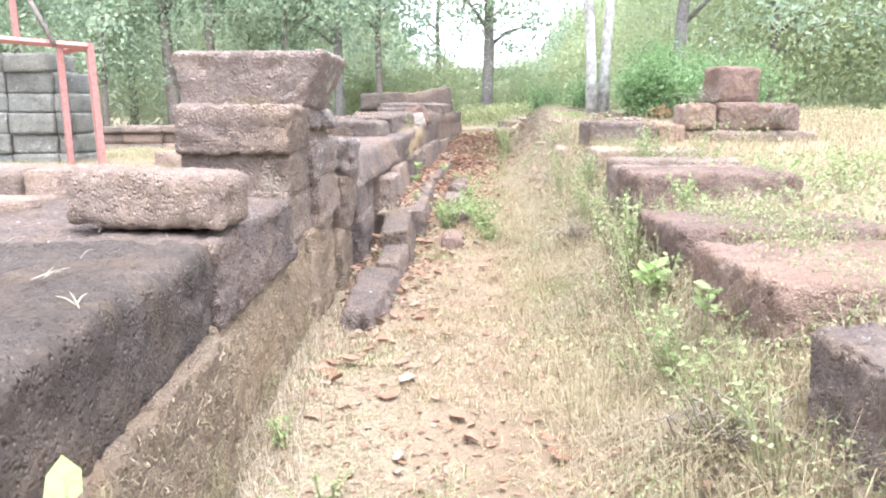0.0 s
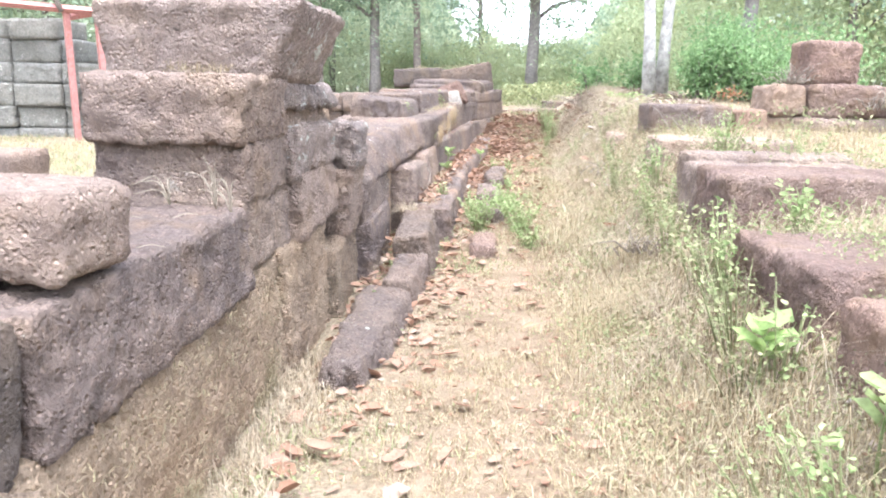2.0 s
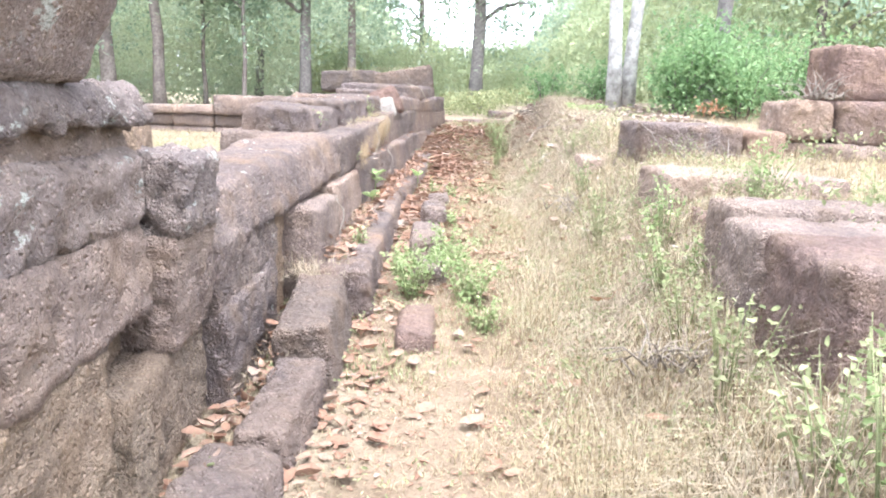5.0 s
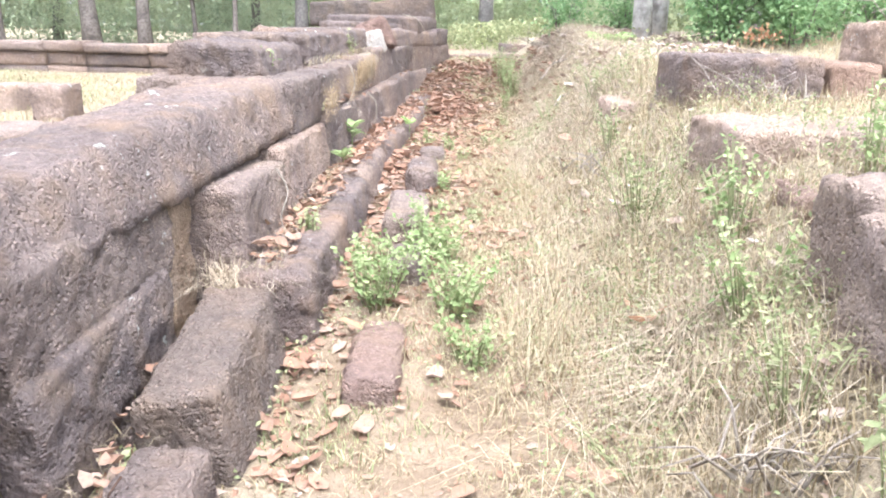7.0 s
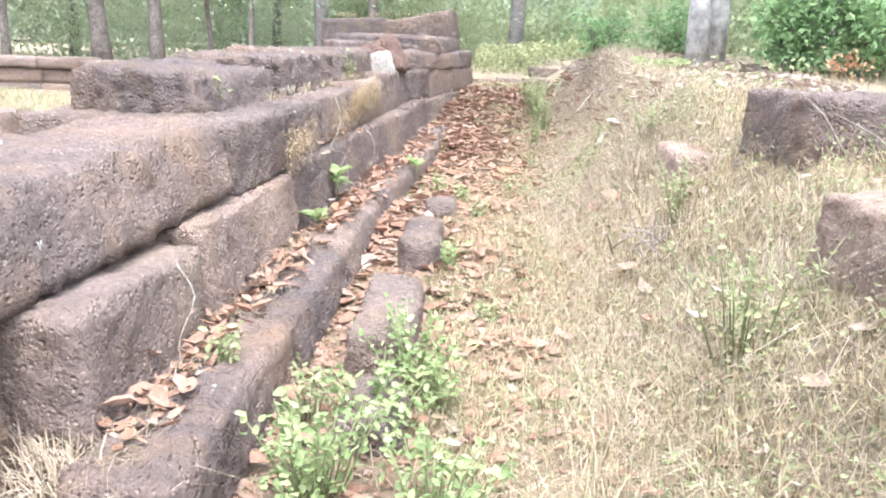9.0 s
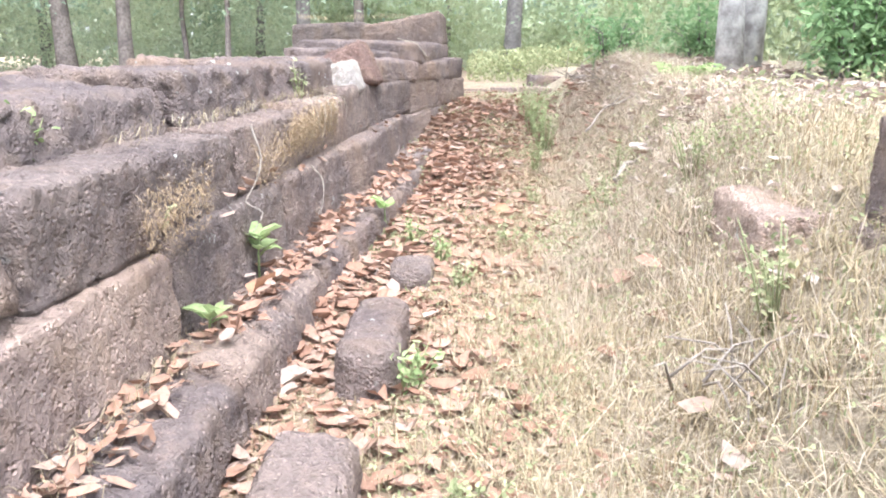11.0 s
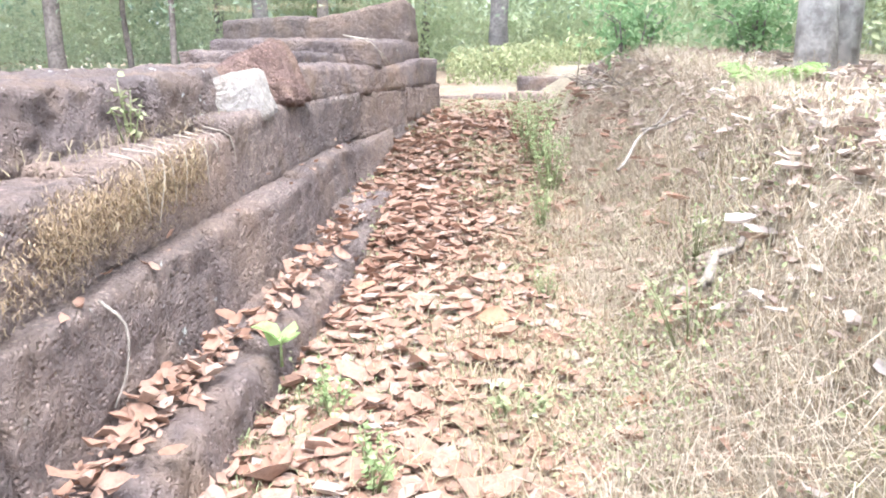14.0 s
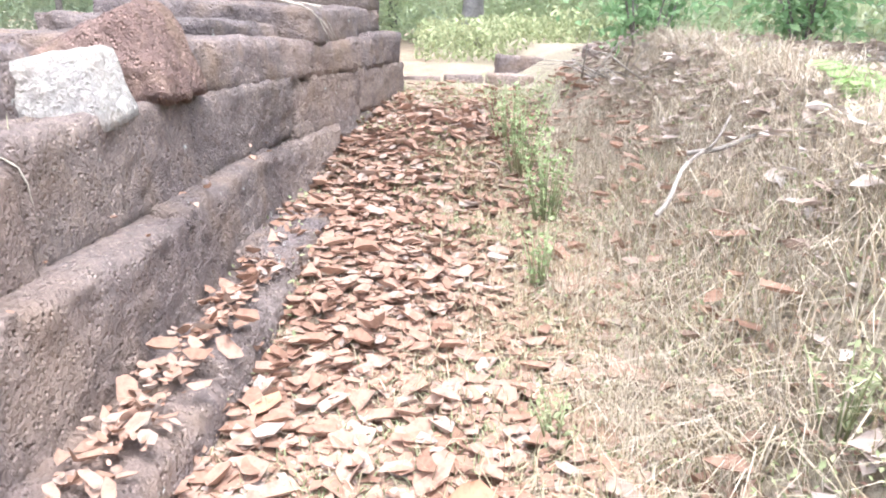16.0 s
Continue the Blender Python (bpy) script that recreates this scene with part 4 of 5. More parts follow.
# ---- plants with stems ----
def herb(name, x, y, z, height, spread_r, stems, per_stem, leaf, mat, label, seed, category="plant", group=""):
    """A plant of several leafy stems, with the stems and the leaves as parts."""
    gl = np.random.default_rng(seed)
    top = tagged(anchor(name, x, y, z), label, category, group)
    tubes, spots = [], []
    for s in range(stems):
        a = gl.uniform(0, 2 * np.pi)
        r = spread_r * gl.uniform(0.2, 1.0)
        h = height * gl.uniform(0.6, 1.1)
        root = Vector((x + 0.25 * r * math.cos(a), y + 0.25 * r * math.sin(a), z - 0.03))
        tip = Vector((x + r * math.cos(a), y + r * math.sin(a), z + h))
        mid = root.lerp(tip, 0.5) + Vector((0, 0, h * 0.12))
        tubes.append(tube([root, mid, tip], [0.004, 0.003, 0.0015], 4))
        for k in range(per_stem):
            t = gl.uniform(0.2, 1.0)
            p = root.lerp(mid, t * 2) if t < 0.5 else mid.lerp(tip, t * 2 - 1)
            spots.append([p.x + gl.normal(0, leaf * 0.5), p.y + gl.normal(0, leaf * 0.5), p.z + gl.normal(0, leaf * 0.3)])
    for v, f in tubes:
        child(new("stem", mesh("stem", v, f, M_HERB2)), top)
    child(new("leaves", broad_leaves("leaves", np.array(spots), leaf * gl.uniform(0.7, 1.3, len(spots)), mat, gl, 0.5, 0.3, 0.6)), top)
    return top


HERBS = ((0.06, 8.5, 0.32, 0.26, 24, 16, 0.038, M_HERB), (0.42, 8.4, 0.32, 0.24, 20, 16, 0.036, M_HERB), (0.3, 9.15, 0.3, 0.26, 18, 14, 0.036, M_HERB), (0.2, 8.85, 0.28, 0.26, 18, 14, 0.042, M_HERB), (0.5, 7.95, 0.22, 0.2, 14, 12, 0.035, M_HERB), (-0.32, 8.9, 0.14, 0.12, 6, 8, 0.04, M_HERB2), (-0.05, 8.95, 0.2, 0.15, 8, 9, 0.04, M_HERB2),
         (0.42, 9.05, 0.24, 0.18, 8, 10, 0.04, M_HERB), (1.03, 7.2, 0.14, 0.25, 10, 12, 0.03, M_HERB2), (1.36, 15.8, 0.5, 0.22, 22, 15, 0.04, M_HERB), (1.32, 16.6, 0.55, 0.25, 20, 16, 0.045, M_HERB), (1.22, 15.0, 0.32, 0.16, 12, 12, 0.035, M_HERB), (1.3, 17.3, 0.5, 0.25, 18, 14, 0.045, M_HERB2),
         (1.12, 13.9, 0.18, 0.15, 7, 10, 0.035, M_HERB2), (0.86, 12.7, 0.16, 0.14, 7, 10, 0.035, M_HERB2), (0.55, 11.9, 0.16, 0.14, 7, 9, 0.035, M_HERB2), (0.42, 12.35, 0.18, 0.15, 8, 9, 0.035, M_HERB), (0.25, 12.8, 0.2, 0.12, 7, 8, 0.04, M_HERB),
         (0.36, 10.7, 0.2, 0.16, 8, 10, 0.04, M_HERB), (0.62, 10.0, 0.13, 0.16, 8, 9, 0.035, M_HERB2), (1.45, 9.0, 0.5, 0.3, 14, 16, 0.045, M_HERB2), (1.62, 8.1, 0.42, 0.25, 12, 14, 0.05, M_HERB), (1.5, 7.6, 0.4, 0.25, 12, 14, 0.05, M_HERB),
         (1.35, 5.6, 0.4, 0.25, 12, 14, 0.05, M_HERB2), (1.2, 4.4, 0.4, 0.3, 12, 10, 0.042, M_HERB2), (1.05, 3.6, 0.3, 0.25, 10, 10, 0.036, M_HERB2), (1.12, 2.3, 0.45, 0.2, 12, 12, 0.04, M_HERB2), (1.18, 2.95, 0.36, 0.22, 10, 11, 0.038, M_HERB2),
         (1.36, 6.4, 0.45, 0.2, 12, 15, 0.05, M_HERB2), (1.28, 4.75, 0.5, 0.26, 12, 10, 0.045, M_HERB2), (1.3, 4.3, 0.5, 0.22, 10, 9, 0.045, M_HERB), (1.12, 3.3, 0.45, 0.25, 14, 14, 0.05, M_HERB), (1.35, 5.3, 0.5, 0.25, 14, 14, 0.055, M_HERB), (1.55, 5.75, 0.35, 0.2, 10, 10, 0.045, M_HERB2), (1.08, 2.65, 0.45, 0.2, 12, 16, 0.045, M_HERB2), (1.4, 7.0, 0.4, 0.2, 12, 14, 0.045, M_HERB2), (-0.7, 3.1, 0.2, 0.14, 8, 10, 0.04, M_HERB), (-0.45, 2.6, 0.16, 0.2, 9, 10, 0.035, M_HERB2), (-0.62, 6.0, 0.14, 0.15, 8, 8, 0.035, M_HERB2), (-0.6, 7.2, 0.14, 0.15, 8, 8, 0.035, M_HERB2),
         (1.6, 10.4, 0.32, 0.2, 10, 12, 0.045, M_HERB2), (1.75, 11.9, 0.3, 0.25, 10, 12, 0.035, M_HERB2), (2.2, 8.2, 0.45, 0.35, 14, 16, 0.05, M_HERB), (2.6, 7.6, 0.45, 0.35, 14, 16, 0.05, M_HERB2), (1.9, 5.55, 0.35, 0.3, 14, 14, 0.06, M_HERB),
         (2.9, 6.2, 0.5, 0.4, 14, 16, 0.06, M_HERB), (3.6, 6.6, 0.55, 0.5, 16, 18, 0.06, M_HERB), (4.6, 7.5, 0.5, 0.5, 16, 16, 0.06, M_HERB2), (0.75, 1.7, 0.14, 0.3, 12, 10, 0.03, M_HERB2), (1.5, 12.9, 0.26, 0.22, 10, 12, 0.035, M_HERB2), (1.65, 13.4, 0.26, 0.22, 10, 12, 0.035, M_HERB2))
for n, (x, y, h, r, st, per, lf, mat) in enumerate(HERBS):
    z = float(ground_z(x, y))
    if -0.55 < x < -0.1 and y > 8:
        z = 0.44
    lab = "clump of bright green leafy herb beside the path" if mat is M_HERB else "pale green small-leaved weed in dry grass"
    near = y < 5
    herb("weed", x, y, z, h * (0.9 if near else 1), r * (1.3 if near else 1), st, int(per * (0.8 if near else 0.9 if x > 1.0 else 1.25)), lf * (0.65 if near or x > 1.0 else 0.8), mat, lab, 700 + n, "plant", "wayside weeds")
herb("wall_weed", -0.62, 13.35, 1.22, 0.22, 0.14, 7, 9, 0.035, M_HERB2, "small weed rooted in the wall's top joint", 801)
herb("wall_weed", -0.9, 10.5, 1.16, 0.16, 0.12, 6, 8, 0.035, M_HERB, "small weed rooted in the wall's top joint", 802)
herb("wall_weed", -0.62, 10.75, 0.85, 0.15, 0.12, 6, 8, 0.035, M_HERB2, "small weed growing from the wall's ledge", 803)


def rosette(name, x, y, z, height, count, leaf, mat, label, seed):
    """A seedling with one short stem and a few large leaves."""
    gl = np.random.default_rng(seed)
    top = tagged(anchor(name, x, y, z), label, "seedling")
    v, f = tube([(x, y, z - 0.04), (x, y, z + height * 0.5), (x + 0.01, y, z + height)], [0.006, 0.005, 0.003], 6)
    child(new("stem", mesh("stem", v, f, M_HERB)), top)
    for k in range(count):
        a = 2.4 * k + gl.uniform(-0.3, 0.3)
        rise = gl.uniform(0.1, 0.7)
        al = np.array([[math.cos(a) * math.cos(rise), math.sin(a) * math.cos(rise), math.sin(rise)]])
        ac = np.array([[-math.sin(a), math.cos(a), 0.0]])
        p = np.array([[x, y, z + height * (0.55 + 0.45 * k / count)]])
        child(new("leaf", broad_leaves("leaf", p, leaf * gl.uniform(0.8, 1.2), mat, gl, 0.3, -0.3, 0.62, (al, ac, np.cross(al, ac)))), top)
    return top


rosette("seedling", 0.03, 12.95, 0.48, 0.08, 5, 0.1, M_SPROUT, "bright green broad-leaved seedling on the kerb", 811)
rosette("seedling", -0.4, 11.45, 0.5, 0.2, 10, 0.11, M_HERB, "yellowish green broad-leaved seedling against the wall", 812)
rosette("seedling", -0.38, 10.7, 0.46, 0.12, 6, 0.1, M_HERB, "green broad-leaved seedling against the wall", 813)
rosette("seedling", -0.63, 1.13, 0.05, 0.86, 7, 0.11, M_SPROUT, "bright yellow-green sapling at the wall's foot", 814)
rosette("seedling", 1.24, 4.36, float(ground_z(1.24, 4.36)), 0.3, 9, 0.15, M_SPROUT, "light green long-leaved young plant by the fallen blocks", 817)
rosette("seedling", 1.3, 3.55, float(ground_z(1.3, 3.55)), 0.32, 8, 0.1, M_HERB, "green broad-leaved young plant by the fallen blocks", 818)


def fern(x, y, z, fronds, length, seed):
    """A young fern: arching fronds, each a rib with paired leaflets."""
    gl = np.random.default_rng(seed)
    top = tagged(anchor("fern", x, y, z), "light green young fern on the leafy bank", "fern", "ferns on the bank")
    for k in range(fronds):
        a, ln = 2.4 * k + gl.uniform(-0.3, 0.3), length * gl.uniform(0.75, 1.15)
        d = Vector((math.cos(a), math.sin(a), 0))
        rib = [Vector((x, y, z - 0.03)) + d * (ln * 0.75 * t) + Vector((0, 0, ln * (1.1 * t - 0.65 * t * t))) for t in (0, 0.25, 0.5, 0.75, 1.0)]
        v, f = tube(rib, [0.004, 0.0035, 0.003, 0.002, 0.001], 4)
        frond = child(new("frond", mesh("frond", v, f, M_SPROUT)), top)
        spots, al, ac = [], [], []
        for t in np.linspace(0.22, 1.0, 13):
            q = t * 4
            i = min(int(q), 3)
            p = rib[i].lerp(rib[i + 1], q - i)
            for side in (-1, 1):
                s = Vector((-d.y, d.x, 0)) * side + d * 0.45
                s.normalize()
                spots.append(p)
                al.append(s * (1.15 - 0.75 * t) + Vector((0, 0, -0.1)))
                ac.append(d)
        al, ac = np.array(al), np.array(ac)
        child(new("leaf_blade", broad_leaves("leaf_blade", np.array(spots), ln * 0.36, M_SPROUT, gl, 0.2, 0.1, 0.3, (al, ac, np.cross(al, ac)))), frond)


fern(2.36, 14.6, float(ground_z(2.36, 14.6)), 7, 0.34, 815)
fern(2.6, 14.95, float(ground_z(2.6, 14.95)), 6, 0.3, 816)


# ---- dead stems, roots and sticks ----
def smooth_line(points, steps=3):
    """A rounded line through the given points."""
    p = [Vector(q) for q in points]
    p = [p[0] * 2 - p[1]] + p + [p[-1] * 2 - p[-2]]
    out = []
    for i in range(1, len(p) - 2):
        for k in range(steps):
            t = k / steps
            out.append(0.5 * (2 * p[i] + (p[i + 1] - p[i - 1]) * t + (2 * p[i - 1] - 5 * p[i] + 4 * p[i + 1] - p[i + 2]) * t * t + (3 * p[i] - p[i - 1] - 3 * p[i + 1] + p[i + 2]) * t ** 3))
    return out + [p[-2]]


def dry_stem(name, points, r, mat, label, category="dead stem", group=""):
    points = smooth_line(points) if len(points) > 2 else points
    n = len(points)
    v, f = tube(points, [r * (1 - 0.6 * i / (n - 1)) for i in range(n)], 5)
    return tagged(new(name, mesh(name, v, f, mat)), label, category, group)


gs = np.random.default_rng(33)
for x, y, z, n in ((-1.25, 4.5, 1.0, 6), (-1.02, 4.42, 1.0, 9), (-0.95, 4.4, 0.99, 6)):
    for k in range(n):
        a = gs.uniform(0, 6.3)
        h, d = gs.uniform(0.08, 0.26), gs.uniform(0.04, 0.16)
        dry_stem("dry_stalk", [(x, y, z - 0.01), (x + 0.3 * d * math.cos(a), y - 0.02, z + 0.6 * h), (x + d * math.cos(a), y - 0.03 - 0.4 * d * abs(math.sin(a)), z + h * gs.uniform(0.2, 1.0))], 0.004, M_STALK, "bleached dry grass stalk on the wall ledge", "dead stem", "dry stalks on the ledge")
for x, y, a in ((-1.24, 2.18, 0.9), (-0.94, 1.86, 2.2)):
    for turn, ln in ((0.0, 0.12), (0.7, 0.06), (-0.8, 0.05)):
        mx, my = x + 0.04 * math.cos(a), y + 0.04 * math.sin(a)
        sx, sy = (x, y) if turn == 0 else (mx, my)
        dry_stem("twig", [(sx, sy, 1.0), (sx + 0.5 * ln * math.cos(a + turn), sy + 0.5 * ln * math.sin(a + turn), 1.015), (sx + ln * math.cos(a + turn), sy + ln * math.sin(a + turn), 1.02)], 0.003, M_STALK, "pale dry twig lying on the wall top", "twig", "twigs on the wall")
for k in range(16):
    a, x, y = gs.uniform(0, 3.1), gs.uniform(-1.75, -0.92), gs.uniform(1.3, 4.4)
    ln = gs.uniform(0.05, 0.16)
    dry_stem("straw", [(x, y, 1.0), (x + 0.5 * ln * math.cos(a), y + 0.5 * ln * math.sin(a), 1.012), (x + ln * math.cos(a), y + ln * math.sin(a), 1.004)], 0.002, M_STALK, "thin dry straw lying on the wall top", "straw", "straws on the wall")
dry_stem("hanging_root", [(-0.41, 11.45, 1.2), (-0.37, 11.46, 1.05), (-0.4, 11.44, 0.93), (-0.42, 11.36, 0.86), (-0.3, 11.2, 0.85), (-0.3, 11.05, 0.8)], 0.005, M_TWIG, "pale dry root hanging down the wall", "root")
dry_stem("hanging_root", [(-0.34, 12.4, 0.88), (-0.28, 12.42, 0.8), (-0.27, 12.38, 0.68), (-0.3, 12.34, 0.58)], 0.006, M_TWIG, "pale dry root hanging down the wall", "root")
dry_stem("hanging_root", [(-0.52, 9.0, 0.76), (-0.46, 9.0, 0.64), (-0.48, 8.9, 0.52), (-0.44, 8.8, 0.46)], 0.005, M_TWIG, "thin dry root hanging down the wall", "root")
for k in range(9):
    y0 = 12.9 + 0.12 * k
    dry_stem("hanging_root", [(-0.5, y0, 1.23), (-0.41 + gs.uniform(-0.01, 0.03), y0 + 0.05, 1.18), (-0.38, y0 + gs.uniform(-0.1, 0.15), gs.uniform(0.95, 1.12))], 0.004, M_STALK, "fine dry root trailing over the wall edge", "root", "trailing roots")
for k in range(7):
    y0 = 16.7 + 0.22 * k
    dry_stem("hanging_root", [(-0.25, y0, 1.7), (-0.02, y0 + 0.05, 1.6 + gs.uniform(0, 0.06)), (0.08, y0 + 0.1, gs.uniform(1.3, 1.5))], 0.006, M_STALK, "fine dry root trailing over the wall edge", "root", "trailing roots")
# tufts of dead grass
for x, y, z, h, cnt in ((-0.5, 8.22, 0.36, 0.16, 260), (-0.62, 8.36, 0.36, 0.14, 200), (0.98, 2.9, 0.2, 0.24, 300), (1.05, 5.05, 0.2, 0.22, 300), (1.12, 6.0, 0.2, 0.2, 260), (1.32, 7.75, 0.42, 0.26, 520), (1.25, 7.45, 0.4, 0.24, 420), (1.2, 5.6, 0.3, 0.26, 420), (1.5, 7.85, 0.36, 0.18, 300), (1.42, 14.1, 0.72, 0.2, 300), (1.6, 13.6, 0.85, 0.2, 300), (1.35, 14.9, 0.66, 0.2, 260)):
    gl = np.random.default_rng(int(900 + 100 * y))
    off = gl.normal(0, 0.07, (cnt, 3)) * np.array([1, 1, 0.1])
    spot = np.array([x, y, z]) + off
    if x > 0:
        spot[:, 2] = ground_z(spot[:, 0], spot[:, 1])
    tagged(new("straw_tuft", blades("straw_tuft", spot, h, 0.0024, 2.2, M_BANK, gl, off * 6)), "drooping tuft of bleached dead grass", "dry grass", "tufts of dead grass")
# sticks on the leafy bank
for a, b, r in (((2.05, 14.5, 1.24), (3.1, 13.9, 1.36), 0.028), ((2.1, 14.05, 1.22), (2.6, 13.95, 1.33), 0.022), ((1.95, 13.65, 1.12), (2.12, 14.0, 1.27), 0.05), ((1.55, 13.0, 0.74), (1.75, 13.15, 0.9), 0.025), ((2.3, 14.6, 1.3), (2.9, 14.2, 1.34), 0.015), ((1.8, 15.0, 1.1), (2.5, 14.6, 1.32), 0.012), ((1.6, 14.7, 0.9), (2.0, 15.1, 1.25), 0.012)):
    p, q = Vector(a), Vector(b)
    m1, m2 = p.lerp(q, 0.35) + Vector((0, 0.03, 0.03)), p.lerp(q, 0.7) + Vector((0.01, -0.03, 0.01))
    m0 = p.lerp(q, 0.15) + Vector((0, -0.01, 0.0))
    m3 = p.lerp(q, 0.52) + Vector((0, 0.0, 0.025))
    dry_stem("fallen_stick", [p, m0, m1, m3, m2, q], r, M_TWIG, "bleached dead stick lying on the leafy bank", "stick", "sticks on the bank")


def brush(x, y, z, count, reach, seed, label):
    gl = np.random.default_rng(seed)
    tubes = []
    for k in range(count):
        a, e = gl.uniform(0, 6.3), gl.uniform(-0.1, 0.9)
        p = Vector((x + gl.normal(0, reach * 0.3), y + gl.normal(0, reach * 0.2), z))
        d = Vector((math.cos(a) * math.cos(e), math.sin(a) * math.cos(e) * 0.6, math.sin(e))) * reach * gl.uniform(0.4, 1)
        tubes.append(tube([p, p + d * 0.5 + Vector((0, 0, 0.05)), p + d], [0.006, 0.004, 0.002], 4))
    v, f = joined(tubes)
    return tagged(new("brushwood", mesh("brushwood", v, f, M_TWIG)), label, "brushwood", kind="stuff")


brush(3.5, 10.1, 1.62, 30, 0.4, 41, "tangle of bleached twigs on the stone pile")
brush(4.4, 9.95, 1.35, 34, 0.45, 42, "tangle of bleached twigs on the stone pile")
brush(2.4, 9.82, 1.05, 22, 0.5, 43, "bare pale twigs against the fallen block")
brush(1.25, 6.8, 0.35, 30, 0.3, 44, "heap of pale dead stems on the verge")
brush(1.1, 2.6, 0.3, 34, 0.32, 45, "heap of pale dead stems on the verge")
brush(1.45, 10.2, 0.55, 20, 0.4, 46, "bare pale twigs on the verge")
brush(1.9, 16.6, 1.3, 16, 0.5, 47, "bare pale twigs on the bank")

# ---- trees ----
def tree(x, y, z, dia, height, mat, label, seed, lean=(0.0, 0.0), crown_from=0.45, leaves=3500, spread_r=3.0, leaf=0.16, bow=0.0, limbs=7, low_limb=None):
    gl = np.random.default_rng(seed)
    top = tagged(anchor("tree", x, y, z), label, "tree")
    pts, rad = [], []
    for k in range(9):
        t = k / 8
        pts.append(Vector((x + lean[0] * t * height + bow * math.sin(t * 3.1) + gl.normal(0, 0.03), y + lean[1] * t * height + gl.normal(0, 0.03), z - 0.15 + t * height)))
        rad.append(dia * 0.5 * (1.25 if k == 0 else 1) * (1 - 0.72 * t))
    v, f = tube(pts, rad, 10, 0.05, seed)
    child(new("trunk", mesh("trunk", v, f, mat)), top)
    spots = []
    for k in range(limbs):
        t = crown_from + (0.98 - crown_from) * (k + gl.uniform(0, 0.8)) / limbs
        i = min(int(t * 8), 7)
        p = pts[i].lerp(pts[i + 1], t * 8 - i)
        a = gl.uniform(0, 6.3)
        reach = spread_r * gl.uniform(0.5, 1.0) * (1.1 - 0.5 * t)
        e = Vector((math.cos(a) * reach, math.sin(a) * reach, gl.uniform(0.1, 0.6) * reach))
        if low_limb and k == 0:
            e = Vector(low_limb)
        m1 = p + e * 0.35 + Vector((0, 0, 0.15 * reach))
        m2 = p + e * 0.7 + Vector((0, 0, 0.12 * reach))
        r0 = dia * 0.2 * (1.1 - 0.6 * t)
        v, f = tube([p, m1, m2, p + e], [r0, r0 * 0.7, r0 * 0.45, r0 * 0.2], 6, 0.05, seed + k)
        child(new("limb", mesh("limb", v, f, mat)), top)
        for q in (m1, m2, p + e):
            spots += [q + Vector(gl.normal(0, 0.32 * reach, 3)) for _ in range(5)]
    spots += [pts[-1] + Vector(gl.normal(0, 0.5, 3)) for _ in range(4)]
    per = max(1, leaves // len(spots))
    cl = []
    for s in spots:
        cl.append(np.array(s) + gl.normal(0, 1, (per, 3)) * (0.16 * spread_r * gl.uniform(0.6, 1.2)) * np.array([1, 1, 0.55]))
    child(new("crown", leaf_cloud("crown", np.concatenate(cl), leaf, M_CROWN, gl, 0.8, 0.55)), top)
    return top


GREY, WHITE, DARKT = "tall grey-barked tree at the clearing's edge", "pale flaking-barked tree trunk on the bank", "dark bowed tree trunk behind green bushes"
tree(1.65, 28, 1.1, 0.48, 10, M_BARKD, "dark straight tree beyond the path's end", 901, crown_from=0.26, leaves=5200, spread_r=3.2, leaf=0.2, limbs=10)
tree(3.08, 15.6, 1.4, 0.23, 9, M_BARKW, WHITE, 902, lean=(-0.06, 0), crown_from=0.55, leaves=2500)
tree(3.34, 15.85, 1.4, 0.23, 9, M_BARKW, WHITE, 903, lean=(0.05, 0.01), crown_from=0.55, leaves=2500)
tree(5.2, 17.4, 1.3, 0.34, 7, M_BARKD, DARKT, 904, lean=(0.06, 0), crown_from=0.3, leaves=3500, bow=0.12)
tree(-2.35, 28, 0.9, 0.3, 10, M_BARK, GREY, 905, crown_from=0.3, leaves=4200, spread_r=2.8, leaf=0.2)
tree(-9.6, 27, 0.6, 0.5, 10, M_BARK, GREY, 906, lean=(-0.03, 0), crown_from=0.3, leaves=3500, leaf=0.2)
tree(-8.2, 27.4, 0.6, 0.4, 10, M_BARK, GREY, 907, lean=(-0.02, 0), crown_from=0.4, leaves=3000, leaf=0.2)
tree(-7.3, 29, 0.6, 0.16, 8, M_BARK, "slender grey tree among undergrowth", 908, crown_from=0.35, leaves=2200, spread_r=2, leaf=0.2)
tree(-5.6, 27.5, 0.7, 0.16, 8, M_BARK, "slender grey tree among undergrowth", 909, crown_from=0.35, leaves=2200, spread_r=2, leaf=0.2)
tree(-3.9, 28.5, 0.8, 0.42, 10, M_BARKD, "leaning dark tree with a long low limb", 910, crown_from=0.26, leaves=4500, spread_r=3.2, leaf=0.2, low_limb=(-2.4, -0.5, 1.0))
tree(-11.6, 26, 0.6, 0.24, 8, M_BARK, "leafy green tree behind the courtyard wall", 911, crown_from=0.2, leaves=6500, spread_r=3.0, leaf=0.2, limbs=11)
tree(-15.5, 28, 0.6, 0.3, 9, M_BARK, GREY, 912, crown_from=0.25, leaves=4500, spread_r=3.2, leaf=0.22, limbs=9)
tree(-0.2, 33, 1.0, 0.28, 9, M_BARK, GREY, 913, crown_from=0.35, leaves=2500, spread_r=2.5, leaf=0.22)
tree(-13.5, 33, 0.8, 0.35, 10, M_BARKD, GREY, 914, crown_from=0.3, leaves=3000, leaf=0.22)
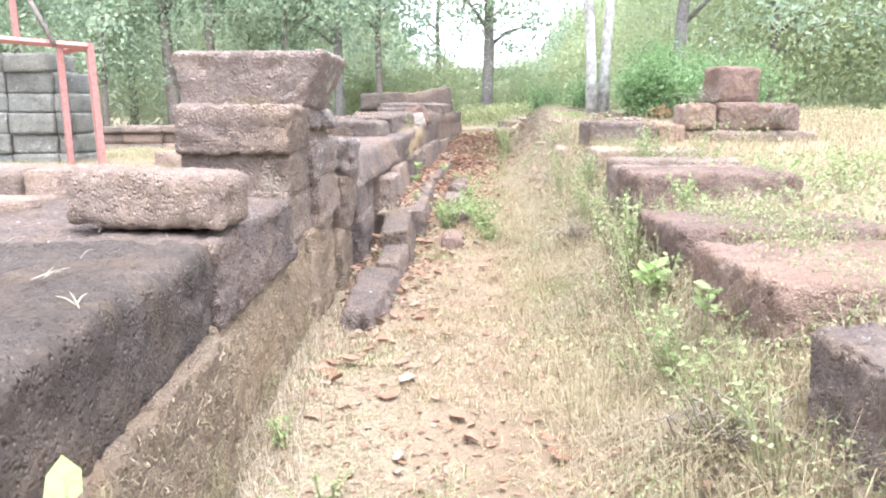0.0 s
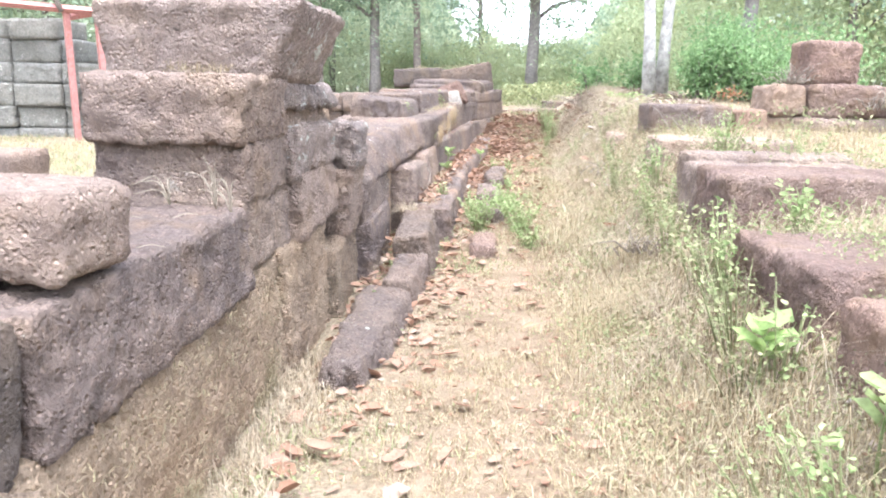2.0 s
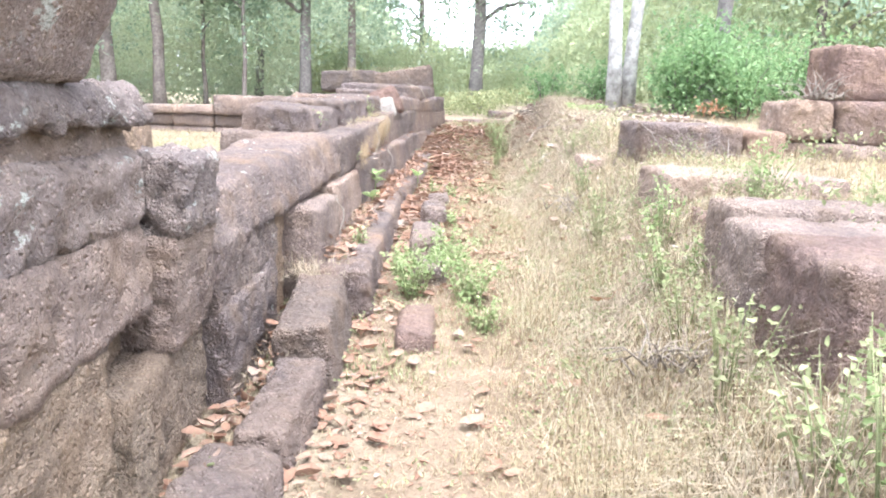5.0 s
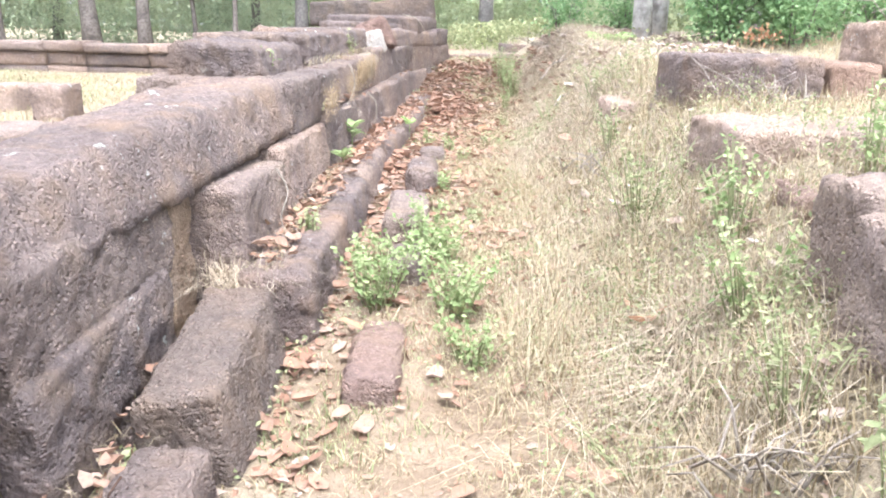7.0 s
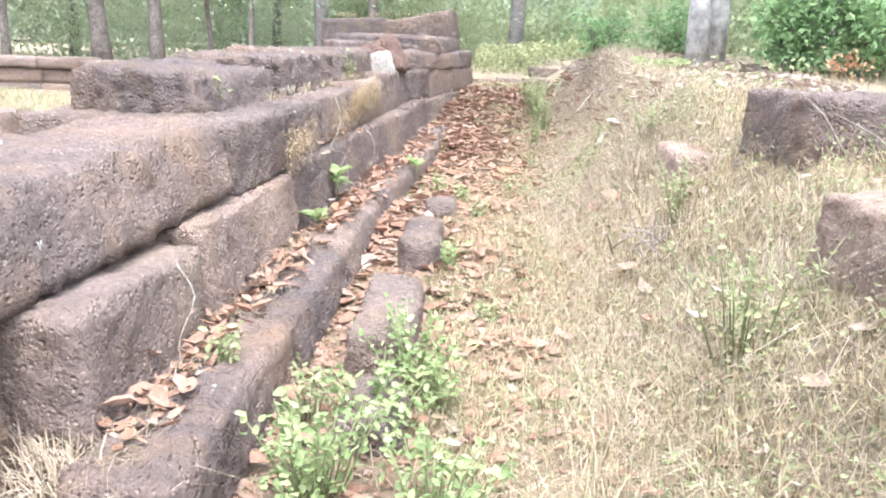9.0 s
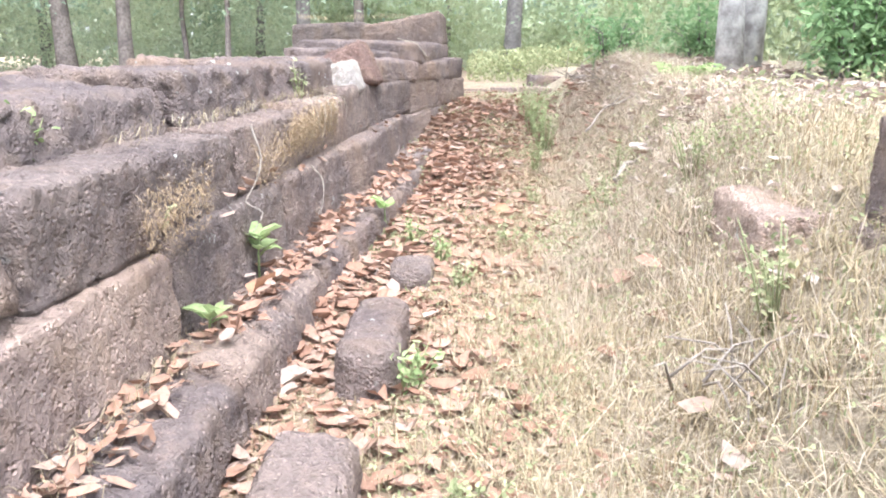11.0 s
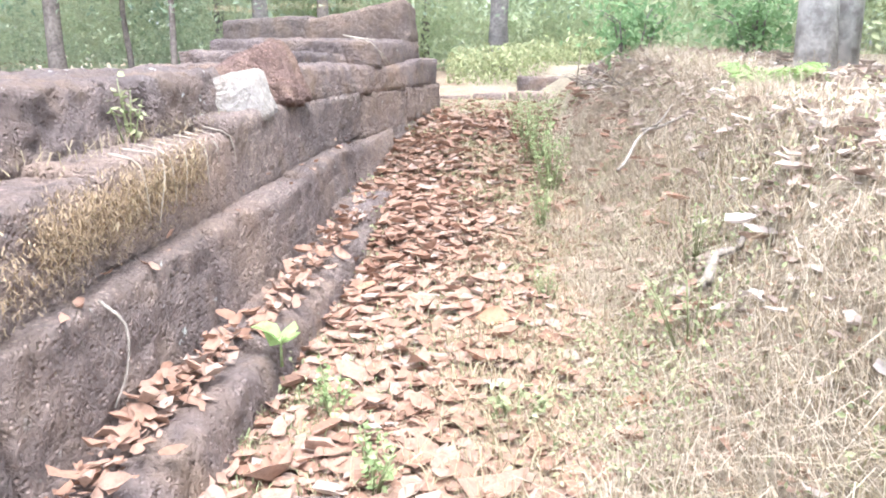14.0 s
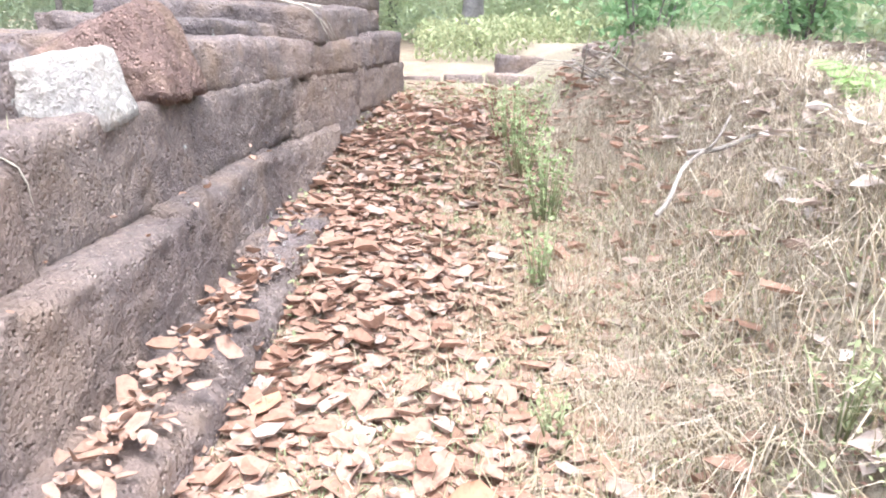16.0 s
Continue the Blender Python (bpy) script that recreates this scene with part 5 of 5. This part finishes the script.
tree(-6.6, 34, 0.8, 0.35, 10, M_BARKD, GREY, 915, crown_from=0.3, leaves=3000, leaf=0.22)
tree(-18, 24, 0.6, 0.35, 9, M_BARK, GREY, 916, crown_from=0.2, leaves=4500, leaf=0.2, limbs=9)
tree(9.5, 22, 1.3, 0.3, 8, M_BARK, GREY, 917, crown_from=0.2, leaves=4500, limbs=9)
tree(13.5, 21, 1.3, 0.35, 9, M_BARKD, GREY, 918, crown_from=0.15, leaves=5000, limbs=9)
tree(17.0, 24, 1.3, 0.3, 9, M_BARK, GREY, 919, crown_from=0.2, leaves=4500, limbs=9)


# ---- undergrowth and far woods ----
def thicket(n, x0, x1, y0, y1, top_fn, seed, dens=(-0.25, 0.25), base=0.8, scale=0.55):
    gl = np.random.default_rng(seed)
    x, y = gl.uniform(x0, x1, n), gl.uniform(y0, y1, n)
    h = top_fn(x, y) * (1 + 0.35 * fbm(np.stack([x, y, 0 * x], 1), 0.45, 3, seed))
    z = gl.uniform(0, 1, n) ** 0.8 * h
    p = np.stack([x, y, z + base], 1)
    ok = gl.uniform(0, 1, n) < 0.25 + 0.75 * step(dens[0], dens[1], fbm(p, scale, 3, seed + 5))
    return p[ok]


gw = np.random.default_rng(51)
# the pallor of this foliage is haze put into its leaf colours
right_h = lambda x, y: np.interp(x, (3.4, 4.5, 6, 9, 30), (1.5, 3.2, 5.2, 6.5, 7.5))
stuff("undergrowth", leaf_cloud("undergrowth", thicket(150000, 3.6, 28, 20.5, 27, right_h, 71, base=1.2), 0.16, M_SCRUB, gw, 0.9, 0.5), "dense haze-paled green thicket along the clearing", "undergrowth")
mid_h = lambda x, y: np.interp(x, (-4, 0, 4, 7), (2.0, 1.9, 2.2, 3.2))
stuff("undergrowth", leaf_cloud("undergrowth", thicket(42000, -4, 8, 29.5, 36, mid_h, 72, base=1.05), 0.17, M_SCRUB, gw, 0.9, 0.5), "low haze-paled green scrub beyond the path's end", "undergrowth")
low_h = lambda x, y: 0.7 + 0 * x
stuff("undergrowth", leaf_cloud("undergrowth", thicket(16000, 0.5, 7, 23.5, 29, low_h, 73, base=0.95), 0.1, M_HERB2, gw, 0.9, 0.5), "low weeds in the far clearing", "undergrowth")
left_h = lambda x, y: np.interp(x, (-26, -12, -4, -2), (7.5, 6.5, 4.2, 2.8))
stuff("undergrowth", leaf_cloud("undergrowth", thicket(170000, -26, -2, 30, 37, left_h, 74, base=0.7), 0.15, M_WOODS, gw, 0.9, 0.5), "haze-paled green undergrowth behind the trees", "undergrowth")
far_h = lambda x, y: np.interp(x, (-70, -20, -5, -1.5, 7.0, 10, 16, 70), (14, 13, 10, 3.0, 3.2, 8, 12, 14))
stuff("far_woods", leaf_cloud("far_woods", thicket(210000, -60, 60, 52, 62, far_h, 75, dens=(-0.7, -0.2), base=1.0, scale=0.3), 0.5, M_WOODS, gw, 0.9, 0.55), "haze-paled green woods far beyond the clearing", "woods")
over_h = lambda x, y: np.interp(x, (-26, -8, -2, 0.5, 2.2, 4.5, 6, 26), (8, 8, 6.5, 5.5, 4.0, 5.5, 8, 8))
spray = thicket(120000, -26, 26, 25, 34, over_h, 76, dens=(0.05, 0.4), base=2.3, scale=0.5)
spray = spray[(spray[:, 0] < -0.5) | (spray[:, 0] > 4.2) | (gw.uniform(0, 1, len(spray)) < 0.35)]
stuff("low_boughs", leaf_cloud("low_boughs", spray, 0.15, M_CROWN, gw, 0.7, 0.5), "hanging leafy boughs at the clearing's edge", "foliage")
# woods behind and beside the walker
back = []
for k in range(40000):
    a = gw.uniform(0.75, 2 * np.pi - 0.75)
    r = gw.uniform(26, 36)
    back.append((r * math.sin(a), 8 + r * math.cos(a), 0.4 + gw.uniform(0, 1) ** 0.8 * 7))
stuff("far_woods", leaf_cloud("far_woods", np.array(back), 0.45, M_WOODS, gw, 0.9, 0.55), "haze-paled green woods around the ruins", "woods")

# bushes by the pale trees
for n, (x, y, h, r, cnt) in enumerate(((4.0, 15.0, 1.15, 0.7, 2600), (4.6, 14.4, 1.0, 0.6, 2200), (3.75, 14.5, 0.75, 0.45, 1400), (5.3, 15.2, 1.1, 0.7, 2000), (3.2, 16.9, 0.6, 0.5, 900), (6.3, 15.5, 1.0, 0.8, 1800), (2.3, 17.5, 0.45, 0.5, 700))):
    gl = np.random.default_rng(820 + n)
    z = float(ground_z(x, y))
    top = tagged(anchor("bush", x, y, z), "fresh green leafy bush at the bank's top", "bush", "bushes on the bank")
    tubes, cl = [], []
    for s in range(9):
        a = gl.uniform(0, 6.3)
        tip = Vector((x + r * gl.uniform(0.2, 1) * math.cos(a), y + r * gl.uniform(0.2, 1) * math.sin(a), z + h * gl.uniform(0.6, 1.1)))
        tubes.append(tube([(x + 0.1 * math.cos(a), y + 0.1 * math.sin(a), z - 0.05), Vector((x, y, z)).lerp(tip, 0.6) + Vector((0, 0, 0.08)), tip], [0.012, 0.008, 0.003], 5))
        for t in (0.35, 0.65, 1.0):
            q = np.array(Vector((x, y, z)).lerp(tip, t))
            cl.append(q + gl.normal(0, 0.17 * r + 0.05, (cnt // 27, 3)))
    for v, f in tubes:
        child(new("branch", mesh("branch", v, f, M_BARK)), top)
    child(new("foliage", leaf_cloud("foliage", np.concatenate(cl), 0.09, M_BUSH, gl, 0.7, 0.5)), top)
gl = np.random.default_rng(840)
tagged(new("withered_branch", leaf_cloud("withered_branch", np.array([4.02, 14.0, 1.5]) + gl.normal(0, 1, (70, 3)) * np.array([0.13, 0.1, 0.06]), 0.07, M_ORANGE, gl, 0.8)), "withered orange-brown leaves among the bushes", "dead leaves", kind="stuff")
